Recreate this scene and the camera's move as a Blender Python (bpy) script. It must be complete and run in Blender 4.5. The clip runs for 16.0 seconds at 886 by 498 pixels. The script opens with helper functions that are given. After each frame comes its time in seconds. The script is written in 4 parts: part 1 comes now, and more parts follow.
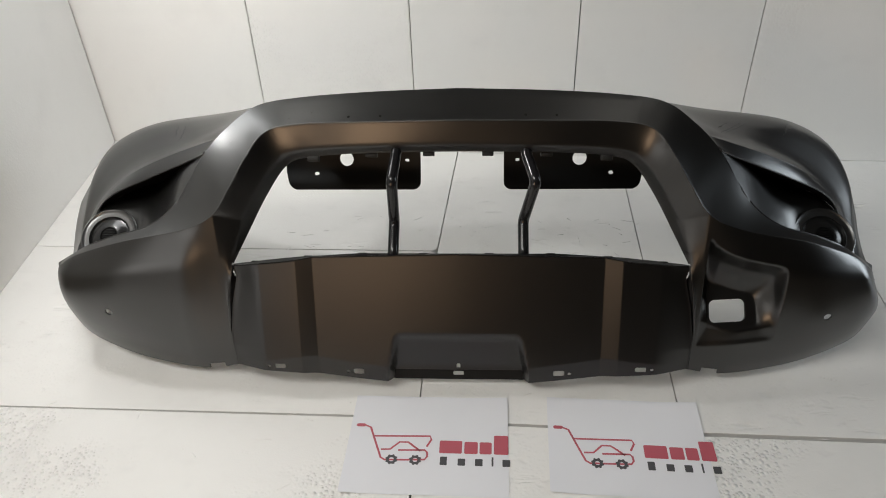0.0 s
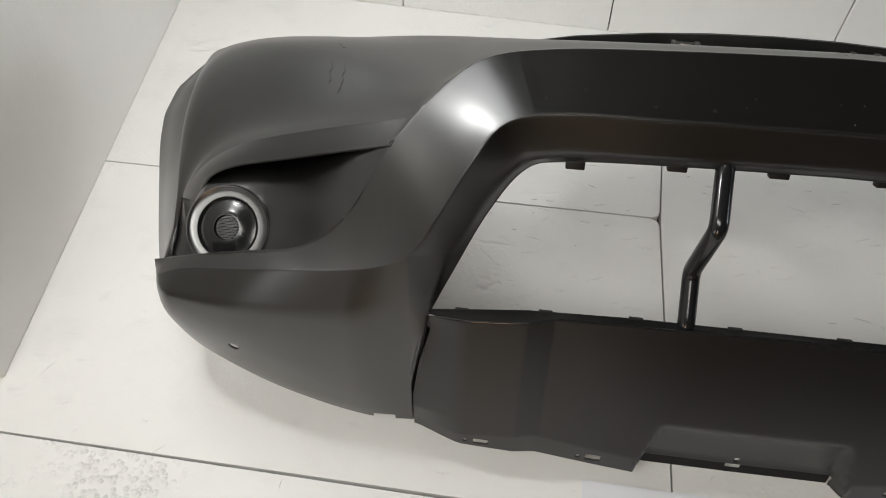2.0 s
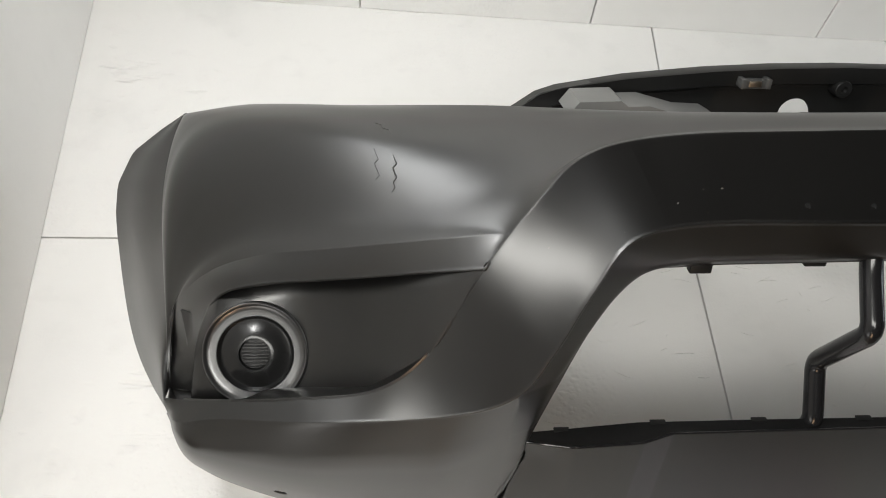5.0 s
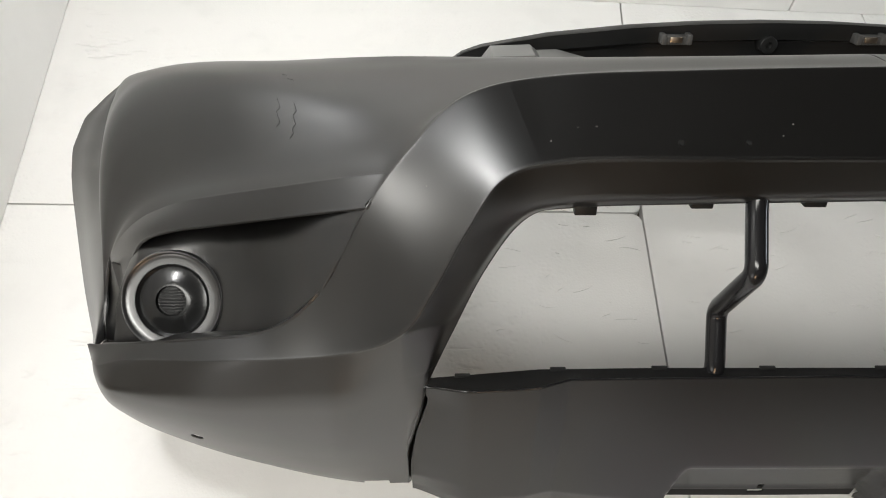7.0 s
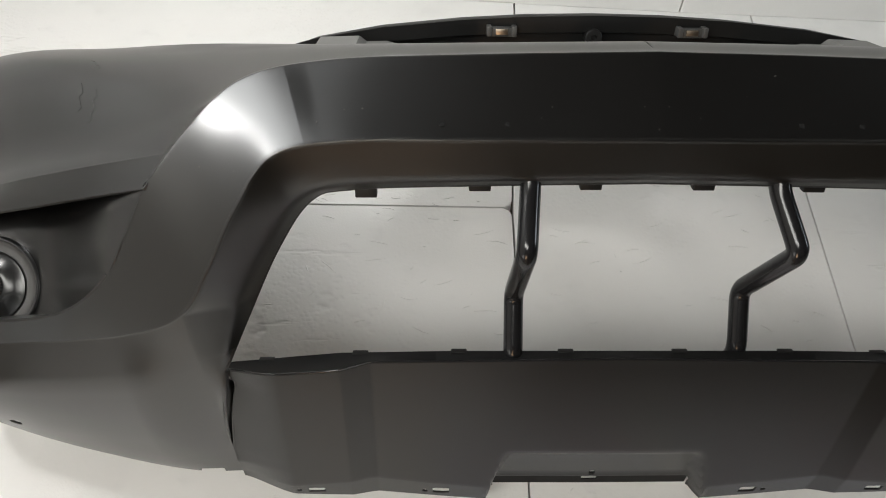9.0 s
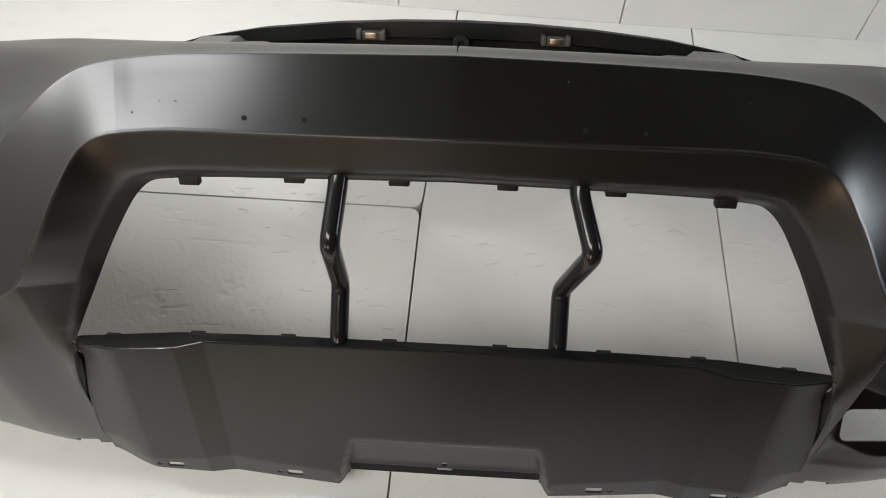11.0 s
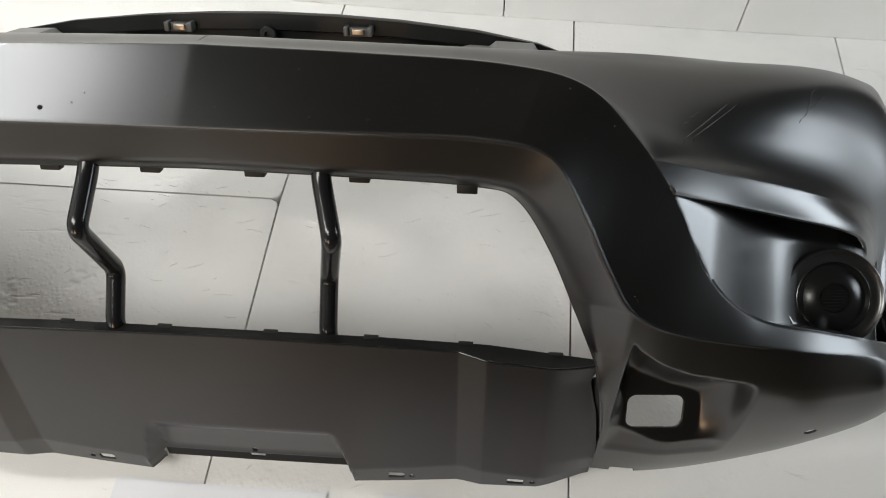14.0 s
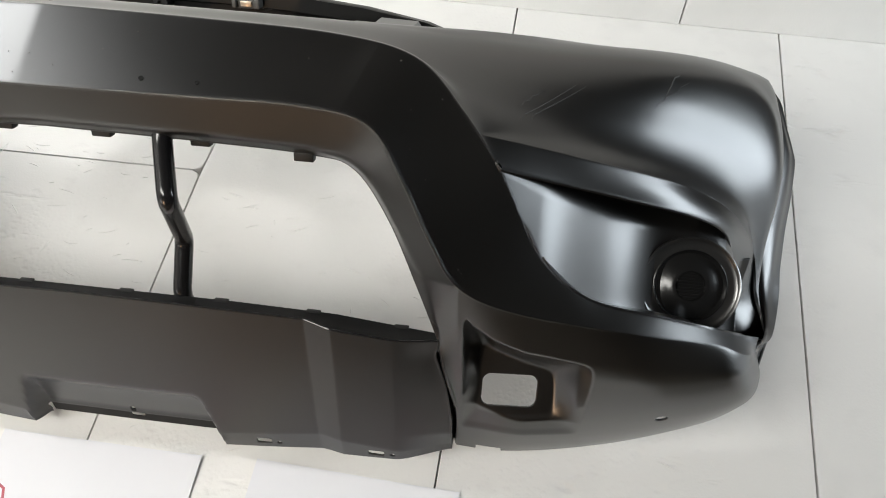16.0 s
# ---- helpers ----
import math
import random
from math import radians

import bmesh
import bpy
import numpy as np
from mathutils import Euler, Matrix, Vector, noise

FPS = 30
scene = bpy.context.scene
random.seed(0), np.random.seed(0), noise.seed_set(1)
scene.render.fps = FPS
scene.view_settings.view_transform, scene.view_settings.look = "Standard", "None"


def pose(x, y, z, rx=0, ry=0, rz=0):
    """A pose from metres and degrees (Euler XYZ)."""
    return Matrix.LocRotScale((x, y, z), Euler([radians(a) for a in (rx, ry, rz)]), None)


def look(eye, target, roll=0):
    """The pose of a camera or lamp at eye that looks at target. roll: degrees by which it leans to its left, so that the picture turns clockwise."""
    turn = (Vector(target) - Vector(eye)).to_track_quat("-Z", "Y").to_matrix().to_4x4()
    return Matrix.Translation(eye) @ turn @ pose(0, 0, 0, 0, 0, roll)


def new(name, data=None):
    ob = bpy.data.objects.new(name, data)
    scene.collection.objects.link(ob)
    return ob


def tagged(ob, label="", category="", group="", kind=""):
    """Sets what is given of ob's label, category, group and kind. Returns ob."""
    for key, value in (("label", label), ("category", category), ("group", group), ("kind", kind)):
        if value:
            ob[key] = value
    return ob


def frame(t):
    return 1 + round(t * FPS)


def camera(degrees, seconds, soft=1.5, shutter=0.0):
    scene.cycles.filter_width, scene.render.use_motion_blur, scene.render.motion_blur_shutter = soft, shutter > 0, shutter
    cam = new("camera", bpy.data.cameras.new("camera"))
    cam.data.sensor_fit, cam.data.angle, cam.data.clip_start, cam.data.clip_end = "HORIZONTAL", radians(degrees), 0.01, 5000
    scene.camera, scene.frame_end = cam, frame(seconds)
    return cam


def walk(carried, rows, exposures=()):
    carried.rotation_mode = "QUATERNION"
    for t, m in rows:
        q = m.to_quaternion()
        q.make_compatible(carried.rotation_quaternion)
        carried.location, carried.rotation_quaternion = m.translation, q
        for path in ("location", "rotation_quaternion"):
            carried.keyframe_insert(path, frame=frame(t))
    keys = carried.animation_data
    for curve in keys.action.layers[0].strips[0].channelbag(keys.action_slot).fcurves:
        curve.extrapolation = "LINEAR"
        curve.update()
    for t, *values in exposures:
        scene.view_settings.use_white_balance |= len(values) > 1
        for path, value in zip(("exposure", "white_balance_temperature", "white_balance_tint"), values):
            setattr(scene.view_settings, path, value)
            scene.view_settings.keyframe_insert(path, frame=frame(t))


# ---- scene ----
cam = camera(63.8, 16.0, soft=1.0)
PATH = [
    (0, (0.0574, -1.21, 1.248), (-0.0556, 0.415, 0.088), -2.2),
    (0.5, (0.0064, -1.062, 1.236), (-0.0886, 0.519, 0.015), -1.6),
    (1, (-0.0696, -0.882, 1.222), (-0.1346, 0.571, -0.152), -0.4),
    (1.5, (-0.2146, -0.694, 1.177), (-0.3556, 0.633, -0.313), -0.4),
    (2, (-0.3956, -0.486, 1.188), (-0.5796, 0.698, -0.414), -1.5),
    (2.5, (-0.5456, -0.342, 1.229), (-0.6166, 0.683, -0.487), -0.8),
    (3, (-0.6486, -0.258, 1.238), (-0.5676, 0.755, -0.485), 4.2),
    (3.2, (-0.6656, -0.239, 1.234), (-0.5416, 0.78, -0.482), 6.0),
    (5.3, (-0.6426, -0.215, 1.169), (-0.5426, 0.844, -0.524), 4.2),
    (5.5, (-0.6156, -0.222, 1.166), (-0.5706, 0.832, -0.533), 1.9),
    (6, (-0.5286, -0.237, 1.155), (-0.5876, 0.811, -0.548), -1.0),
    (6.5, (-0.4916, -0.252, 1.147), (-0.5256, 0.827, -0.537), 0.5),
    (7, (-0.4856, -0.286, 1.155), (-0.4726, 0.782, -0.535), 0.6),
    (7.5, (-0.4036, -0.296, 1.16), (-0.4166, 0.776, -0.529), -0.3),
    (8, (-0.2806, -0.31, 1.153), (-0.3416, 0.775, -0.526), -0.0),
    (8.5, (-0.2616, -0.321, 1.153), (-0.2586, 0.773, -0.521), 1.8),
    (9, (-0.2466, -0.321, 1.15), (-0.2106, 0.771, -0.525), 1.7),
    (9.5, (-0.1496, -0.314, 1.145), (-0.1956, 0.764, -0.539), -0.3),
    (10, (-0.0576, -0.338, 1.161), (-0.1266, 0.781, -0.495), 0.6),
    (10.2, (-0.0496, -0.349, 1.167), (-0.1086, 0.765, -0.494), 0.4),
    (12.3, (0.1604, -0.356, 1.182), (0.0244, 0.747, -0.48), -3.7),
    (12.5, (0.1564, -0.362, 1.186), (0.0434, 0.755, -0.469), -3.4),
    (13, (0.1604, -0.357, 1.181), (0.1304, 0.763, -0.476), -1.9),
    (13.5, (0.2414, -0.349, 1.177), (0.1624, 0.76, -0.485), -2.8),
    (14, (0.3484, -0.353, 1.173), (0.2334, 0.748, -0.493), -2.3),
    (14.5, (0.3584, -0.356, 1.173), (0.3064, 0.766, -0.482), -0.6),
    (15, (0.3904, -0.353, 1.171), (0.3274, 0.761, -0.489), -1.3),
    (15.5, (0.5014, -0.359, 1.167), (0.3534, 0.721, -0.51), -0.8),
    (16, (0.5834, -0.361, 1.161), (0.3984, 0.719, -0.512), -2.7),
]
walk(cam, [(t, look(eye, target, roll)) for t, eye, target, roll in PATH],
     [(0, 0.12), (1, 0.25), (2, 0.1), (3.2, 0.1), (5.5, 0.32), (7, 0.44), (9, 0.28), (10, 0.25), (12.5, 0.38), (13.5, 0.44), (14.5, 0.70), (15.5, 0.94), (16, 0.90)])
# ---- light ----
world = bpy.data.worlds.new("room_air")
world.use_nodes = True
world.node_tree.nodes["Background"].inputs[0].default_value = (1.0, 0.96, 0.9, 1)
world.node_tree.nodes["Background"].inputs[1].default_value = 0.03
scene.world = world


def area_lamp(name, eye, target, size_x, size_y, power, colour):
    data = bpy.data.lights.new(name, "AREA")
    data.shape, data.size, data.size_y = "RECTANGLE", size_x, size_y
    data.energy, data.color = power, colour
    ob = new(name, data)
    ob.matrix_world = look(eye, target)
    return ob


area_lamp("ceiling_light", (-1.0, -1.2, 2.65), (0.0, 0.75, 0.25), 1.8, 1.0, 58, (1.0, 0.985, 0.93))
area_lamp("side_lamp", (-1.20, 0.62, 1.62), (-0.15, 0.3, 0.1), 0.70, 0.70, 9.5, (0.97, 0.985, 0.98))
area_lamp("clip_lamp", (-1.17, 0.29, 1.47), (0.0, 0.48, 0.0), 0.12, 0.12, 4.6, (0.99, 0.985, 0.96))
# Unseen warm lamp added for brown reflections in the bevel and skid plate.
area_lamp("warm_front_fill", (-0.6, -2.2, 0.6), (0, 0, 0.4), 0.45, 0.6, 6, (1.0, 0.66, 0.40))
# Unseen cool lamp added for the bluish sheen on the right recess and wing.
area_lamp("cool_side_fill", (3.24, 0.43, 0.86), (0.6, 0.43, 0.70), 0.98, 1.35, 23, (0.84, 0.93, 1.0))
# Unseen low lamp added to brighten the lower left wing.
area_lamp("left_front_fill", (-1.68, -1.75, 0.405), (-0.7, 0.0, 0.3), 0.84, 0.63, 3.2, (1.0, 0.97, 0.93))


# ---- materials ----
def material(name, colour, rough=0.5, metal=0.0, tint=0.06, scale=4.0, bump=0.0, bump_scale=200.0, spec=0.5, rough_var=0.0, edge=0.0, ior=1.5, coat=0.0, dust=0.0):
    m = bpy.data.materials.new(name)
    m.use_nodes = True
    nt = m.node_tree
    b = nt.nodes["Principled BSDF"]
    b.inputs["Roughness"].default_value, b.inputs["Metallic"].default_value = rough, metal
    b.inputs["Specular IOR Level"].default_value, b.inputs["IOR"].default_value = spec, ior
    b.inputs["Coat Weight"].default_value, b.inputs["Coat Roughness"].default_value = coat, 0.2
    tc = nt.nodes.new("ShaderNodeTexCoord")
    n1 = nt.nodes.new("ShaderNodeTexNoise")
    n1.inputs["Scale"].default_value, n1.inputs["Detail"].default_value = scale, 5
    nt.links.new(tc.outputs["Object"], n1.inputs["Vector"])
    ramp = nt.nodes.new("ShaderNodeValToRGB")
    lo, hi = [tuple(max(0, min(1, c * (1 + k * tint))) for c in colour) + (1,) for k in (-1, 1)]
    ramp.color_ramp.elements[0].color, ramp.color_ramp.elements[1].color = lo, hi
    ramp.color_ramp.elements[0].position, ramp.color_ramp.elements[1].position = 0.15, 0.85
    nt.links.new(n1.outputs["Fac"], ramp.inputs["Fac"])
    nt.links.new(ramp.outputs["Color"], b.inputs["Base Color"])
    if rough_var:
        mr = nt.nodes.new("ShaderNodeMapRange")
        mr.inputs["From Min"].default_value, mr.inputs["From Max"].default_value = 0.1, 0.9
        mr.inputs["To Min"].default_value, mr.inputs["To Max"].default_value = rough - rough_var, rough + rough_var
        n3 = nt.nodes.new("ShaderNodeTexNoise")
        n3.inputs["Scale"].default_value, n3.inputs["Detail"].default_value = scale * 2.7, 6
        nt.links.new(tc.outputs["Object"], n3.inputs["Vector"])
        nt.links.new(n3.outputs["Fac"], mr.inputs["Value"])
        nt.links.new(mr.outputs["Result"], b.inputs["Roughness"])
    if dust:
        vo = nt.nodes.new("ShaderNodeTexVoronoi")
        vo.inputs["Scale"].default_value = 26
        nt.links.new(tc.outputs["Object"], vo.inputs["Vector"])
        sep = nt.nodes.new("ShaderNodeSeparateColor")
        nt.links.new(vo.outputs["Color"], sep.inputs["Color"])
        few = nt.nodes.new("ShaderNodeMath")
        few.operation = "MULTIPLY"
        few.inputs[1].default_value = dust
        nt.links.new(sep.outputs["Red"], few.inputs[0])
        power = nt.nodes.new("ShaderNodeMath")
        power.operation = "POWER"
        power.inputs[1].default_value = 7
        nt.links.new(few.outputs["Value"], power.inputs[0])
        hit = nt.nodes.new("ShaderNodeMath")
        hit.operation = "LESS_THAN"
        nt.links.new(vo.outputs["Distance"], hit.inputs[0])
        nt.links.new(power.outputs["Value"], hit.inputs[1])
        mix = nt.nodes.new("ShaderNodeMix")
        mix.data_type = "RGBA"
        mix.inputs[7].default_value = (0.22, 0.21, 0.20, 1)
        nt.links.new(hit.outputs["Value"], mix.inputs["Factor"])
        nt.links.new(ramp.outputs["Color"], mix.inputs[6])
        nt.links.new(mix.outputs[2], b.inputs["Base Color"])
    if edge:
        bv = nt.nodes.new("ShaderNodeBevel")
        bv.samples = 4
        bv.inputs["Radius"].default_value = edge
        nt.links.new(bv.outputs["Normal"], b.inputs["Normal"])
    if bump:
        n2 = nt.nodes.new("ShaderNodeTexNoise")
        n2.inputs["Scale"].default_value, n2.inputs["Detail"].default_value = bump_scale, 3
        bp = nt.nodes.new("ShaderNodeBump")
        bp.inputs["Strength"].default_value, bp.inputs["Distance"].default_value = bump, 0.002
        nt.links.new(tc.outputs["Object"], n2.inputs["Vector"])
        nt.links.new(n2.outputs["Fac"], bp.inputs["Height"])
        nt.links.new(bp.outputs["Normal"], b.inputs["Normal"])
        if edge:
            nt.links.new(bv.outputs["Normal"], bp.inputs["Normal"])
    return m


PLASTIC = material("black_primed_plastic", (0.0050, 0.0048, 0.0046), 0.30, tint=0.15, scale=3, bump=0.03, bump_scale=900, rough_var=0.03, edge=0.003, ior=1.76, coat=0.15)
SKID = material("grey_textured_plastic", (0.0055, 0.0053, 0.0052), 0.32, tint=0.12, scale=4, bump=0.10, bump_scale=1400, edge=0.0022, ior=1.6)
GLOSS = material("gloss_black_plastic", (0.012, 0.012, 0.012), 0.22, tint=0.1, scale=5)
WEB = material("milky_grey_plastic", (0.17, 0.17, 0.165), 0.5, tint=0.1, scale=20)
RIM = material("satin_black_rim", (0.014, 0.014, 0.014), 0.30, tint=0.15, scale=20, ior=2.2)
MATT = material("matt_black_plastic", (0.004, 0.004, 0.004), 0.6, tint=0.2, scale=9, ior=1.35)
TUBE = material("black_enamelled_steel", (0.012, 0.012, 0.013), 0.18, tint=0.1, scale=5)
BACK = material("raw_black_plastic", (0.008, 0.008, 0.0078), 0.5, tint=0.2, scale=9, ior=1.4)
CLIP = material("grey_clip_plastic", (0.06, 0.06, 0.058), 0.45, tint=0.2, scale=30)
STEEL = material("zinc_steel", (0.45, 0.38, 0.3), 0.35, metal=1.0, tint=0.2, scale=40)
PAPER = material("white_paper", (0.74, 0.745, 0.78), 0.65, tint=0.02, scale=6)
RED = material("red_ink", (0.46, 0.10, 0.13), 0.6)
INK = material("dark_grey_ink", (0.07, 0.07, 0.075), 0.6)
def board_material(name, colour, pebble, dents, stain):
    """Foam board: soft stains, pressed dents and scratches, and pebbled patches."""
    m = material(name, colour, 0.48, tint=0.025, scale=1.8)
    nt = m.node_tree
    b = nt.nodes["Principled BSDF"]
    tc = nt.nodes.new("ShaderNodeTexCoord")

    def node(kind, **given):
        n = nt.nodes.new(kind)
        for k, v in given.items():
            n.inputs[k].default_value = v
        return n

    def math_node(op, a, c):
        n = nt.nodes.new("ShaderNodeMath")
        n.operation = op
        for k, v in enumerate((a, c)):
            if isinstance(v, (int, float)):
                n.inputs[k].default_value = v
            else:
                nt.links.new(v, n.inputs[k])
        return n.outputs["Value"]

    def band(value, lo, hi, a=0.0, c=1.0):
        n = node("ShaderNodeMapRange", **{"From Min": lo, "From Max": hi, "To Min": a, "To Max": c})
        n.interpolation_type = "SMOOTHSTEP"
        nt.links.new(value, n.inputs["Value"])
        return n.outputs["Result"]

    def noise(scale, detail=3.0, stretch=None):
        n = node("ShaderNodeTexNoise", Scale=scale, Detail=detail)
        if stretch:
            mp = node("ShaderNodeMapping", Scale=stretch)
            nt.links.new(tc.outputs["Object"], mp.inputs["Vector"])
            nt.links.new(mp.outputs["Vector"], n.inputs["Vector"])
        else:
            nt.links.new(tc.outputs["Object"], n.inputs["Vector"])
        return n.outputs["Fac"]

    patch = band(noise(2.3), 0.45, 0.62)
    cells = node("ShaderNodeTexVoronoi", Scale=95.0)
    nt.links.new(tc.outputs["Object"], cells.inputs["Vector"])
    grains = math_node("MULTIPLY", math_node("MULTIPLY", band(cells.outputs["Distance"], 0.1, 0.6, 1.0, 0.0), patch), pebble)
    worn = band(noise(1.9, 2.0), 0.50, 0.66)
    pits = band(noise(15.0, 2.0, (1.0, 1.5, 1.0)), 0.56, 0.80)
    ridges = band(noise(6.0, 3.0, (1.0, 4.5, 1.0)), 0.60, 0.74)
    pressed = math_node("MULTIPLY", math_node("MULTIPLY", math_node("ADD", pits, ridges), worn), -dents)
    height = math_node("ADD", math_node("ADD", grains, pressed), math_node("MULTIPLY", noise(260.0, 2.0), 0.12))
    bp = node("ShaderNodeBump", Strength=0.6, Distance=0.004)
    nt.links.new(height, bp.inputs["Height"])
    nt.links.new(bp.outputs["Normal"], b.inputs["Normal"])
    ramp = [n for n in nt.nodes if n.type == "VALTORGB"][0]
    mix = nt.nodes.new("ShaderNodeMix")
    mix.data_type = "RGBA"
    mix.inputs[7].default_value = tuple(c * 0.80 for c in colour) + (1,)
    dirt = math_node("MULTIPLY", math_node("ADD", math_node("MULTIPLY", pits, 0.5), band(noise(5.0, 6.0), 0.5, 0.75)), stain)
    nt.links.new(dirt, mix.inputs["Factor"])
    nt.links.new(ramp.outputs["Color"], mix.inputs[6])
    nt.links.new(mix.outputs[2], b.inputs["Base Color"])
    return m


BOARD = board_material("white_foam_board", (0.80, 0.79, 0.77), 0.22, 1.8, 0.35)
WALL_BOARD = board_material("smooth_foam_board", (0.85, 0.84, 0.82), 0.08, 0.06, 0.15)
WALL_PEBBLED = board_material("pebbled_wall_board", (0.85, 0.84, 0.82), 0.35, 0.05, 0.15)
PEBBLED = board_material("pebbled_foam_board", (0.80, 0.79, 0.77), 1.9, 0.7, 0.3)
SCUFF = material("rubbed_black_plastic", (0.045, 0.045, 0.044), 0.38, tint=0.3, scale=120)
DUST = material("pale_dust", (0.10, 0.095, 0.088), 0.9)
HOLE = material("painted_hole_dark", (0.002, 0.002, 0.002), 0.95)
TERRAZZO = material("brown_terrazzo", (0.095, 0.075, 0.052), 0.45, tint=0.85, scale=75)
# Near-black colour stands in for an unlit room mirrored in the plastic.
DARK_ROOM = material("near_black_room_paint", (0.024, 0.018, 0.013), 0.8, tint=0.08, scale=1.5)
BOUNCE_WHITE = material("white_bounce_paint", (0.72, 0.70, 0.66), 0.8, tint=0.08, scale=1.5)


# ---- building helpers ----
def part(name, verts, faces, mat, parent=None, label="", smooth=None):
    me = bpy.data.meshes.new(name)
    me.from_pydata([tuple(v) for v in verts], [], faces)
    me.materials.append(mat)
    if smooth is not None:
        for p in me.polygons:
            p.use_smooth = True
        me.set_sharp_from_angle(angle=radians(smooth))
    ob = new(name, me)
    if parent is not None:
        ob.parent = parent
    if label:
        ob["label"] = label
    return ob


def empty(name, label, category, kind="", group="", at=(0, 0, 0)):
    e = new(name)
    e.location = at
    return tagged(e, label, category, group, kind)


def from_bm(name, bm, mat, parent=None, label="", smooth=None):
    bm.normal_update()
    vs = [tuple(v.co) for v in bm.verts]
    bm.verts.index_update()
    fs = [[v.index for v in f.verts] for f in bm.faces]
    bm.free()
    return part(name, vs, fs, mat, parent, label, smooth)


def box_bm(lo, hi, bevel=0.0, seg=2):
    bm = bmesh.new()
    bmesh.ops.create_cube(bm, size=1)
    for v in bm.verts:
        v.co = Vector([lo[i] + (hi[i] - lo[i]) * (v.co[i] + 0.5) for i in range(3)])
    if bevel:
        bmesh.ops.bevel(bm, geom=bm.edges[:] + bm.verts[:], offset=bevel, segments=seg, affect="EDGES", profile=0.5)
    return bm


# The bumper leans back: u across, v up its front, w to the rear.
LEAN_BACK = radians(27)
CB, SB = math.cos(LEAN_BACK), math.sin(LEAN_BACK)


def place(q):
    u, v, w = q
    return (u, v * SB + w * CB, v * CB - w * SB)


def spline(ctrl, n):
    """n + 1 points along a Catmull-Rom curve, evenly spaced by chord."""
    p = np.array(ctrl, float)
    q = np.vstack([2 * p[0] - p[1], p, 2 * p[-1] - p[-2]])
    fine = []
    for i in range(1, len(q) - 2):
        a, b, c, d = q[i - 1:i + 3]
        for k in range(24):
            t = k / 24
            fine.append(0.5 * (2 * b + (c - a) * t + (2 * a - 5 * b + 4 * c - d) * t * t + (3 * b - a - 3 * c + d) * t ** 3))
    fine.append(p[-1])
    fine = np.array(fine)
    run = np.concatenate([[0], np.cumsum(np.linalg.norm(np.diff(fine, axis=0), axis=1))])
    at = np.linspace(0, run[-1], n + 1)
    return np.stack([np.interp(at, run, fine[:, k]) for k in range(3)], 1)


def span(curve, a, b, n):
    """Resample the stretch a..b (0..1 by length) of a dense curve to n + 1 points."""
    run = np.concatenate([[0], np.cumsum(np.linalg.norm(np.diff(curve, axis=0), axis=1))])
    at = np.linspace(a * run[-1], b * run[-1], n + 1)
    return np.stack([np.interp(at, run, curve[:, k]) for k in range(3)], 1)


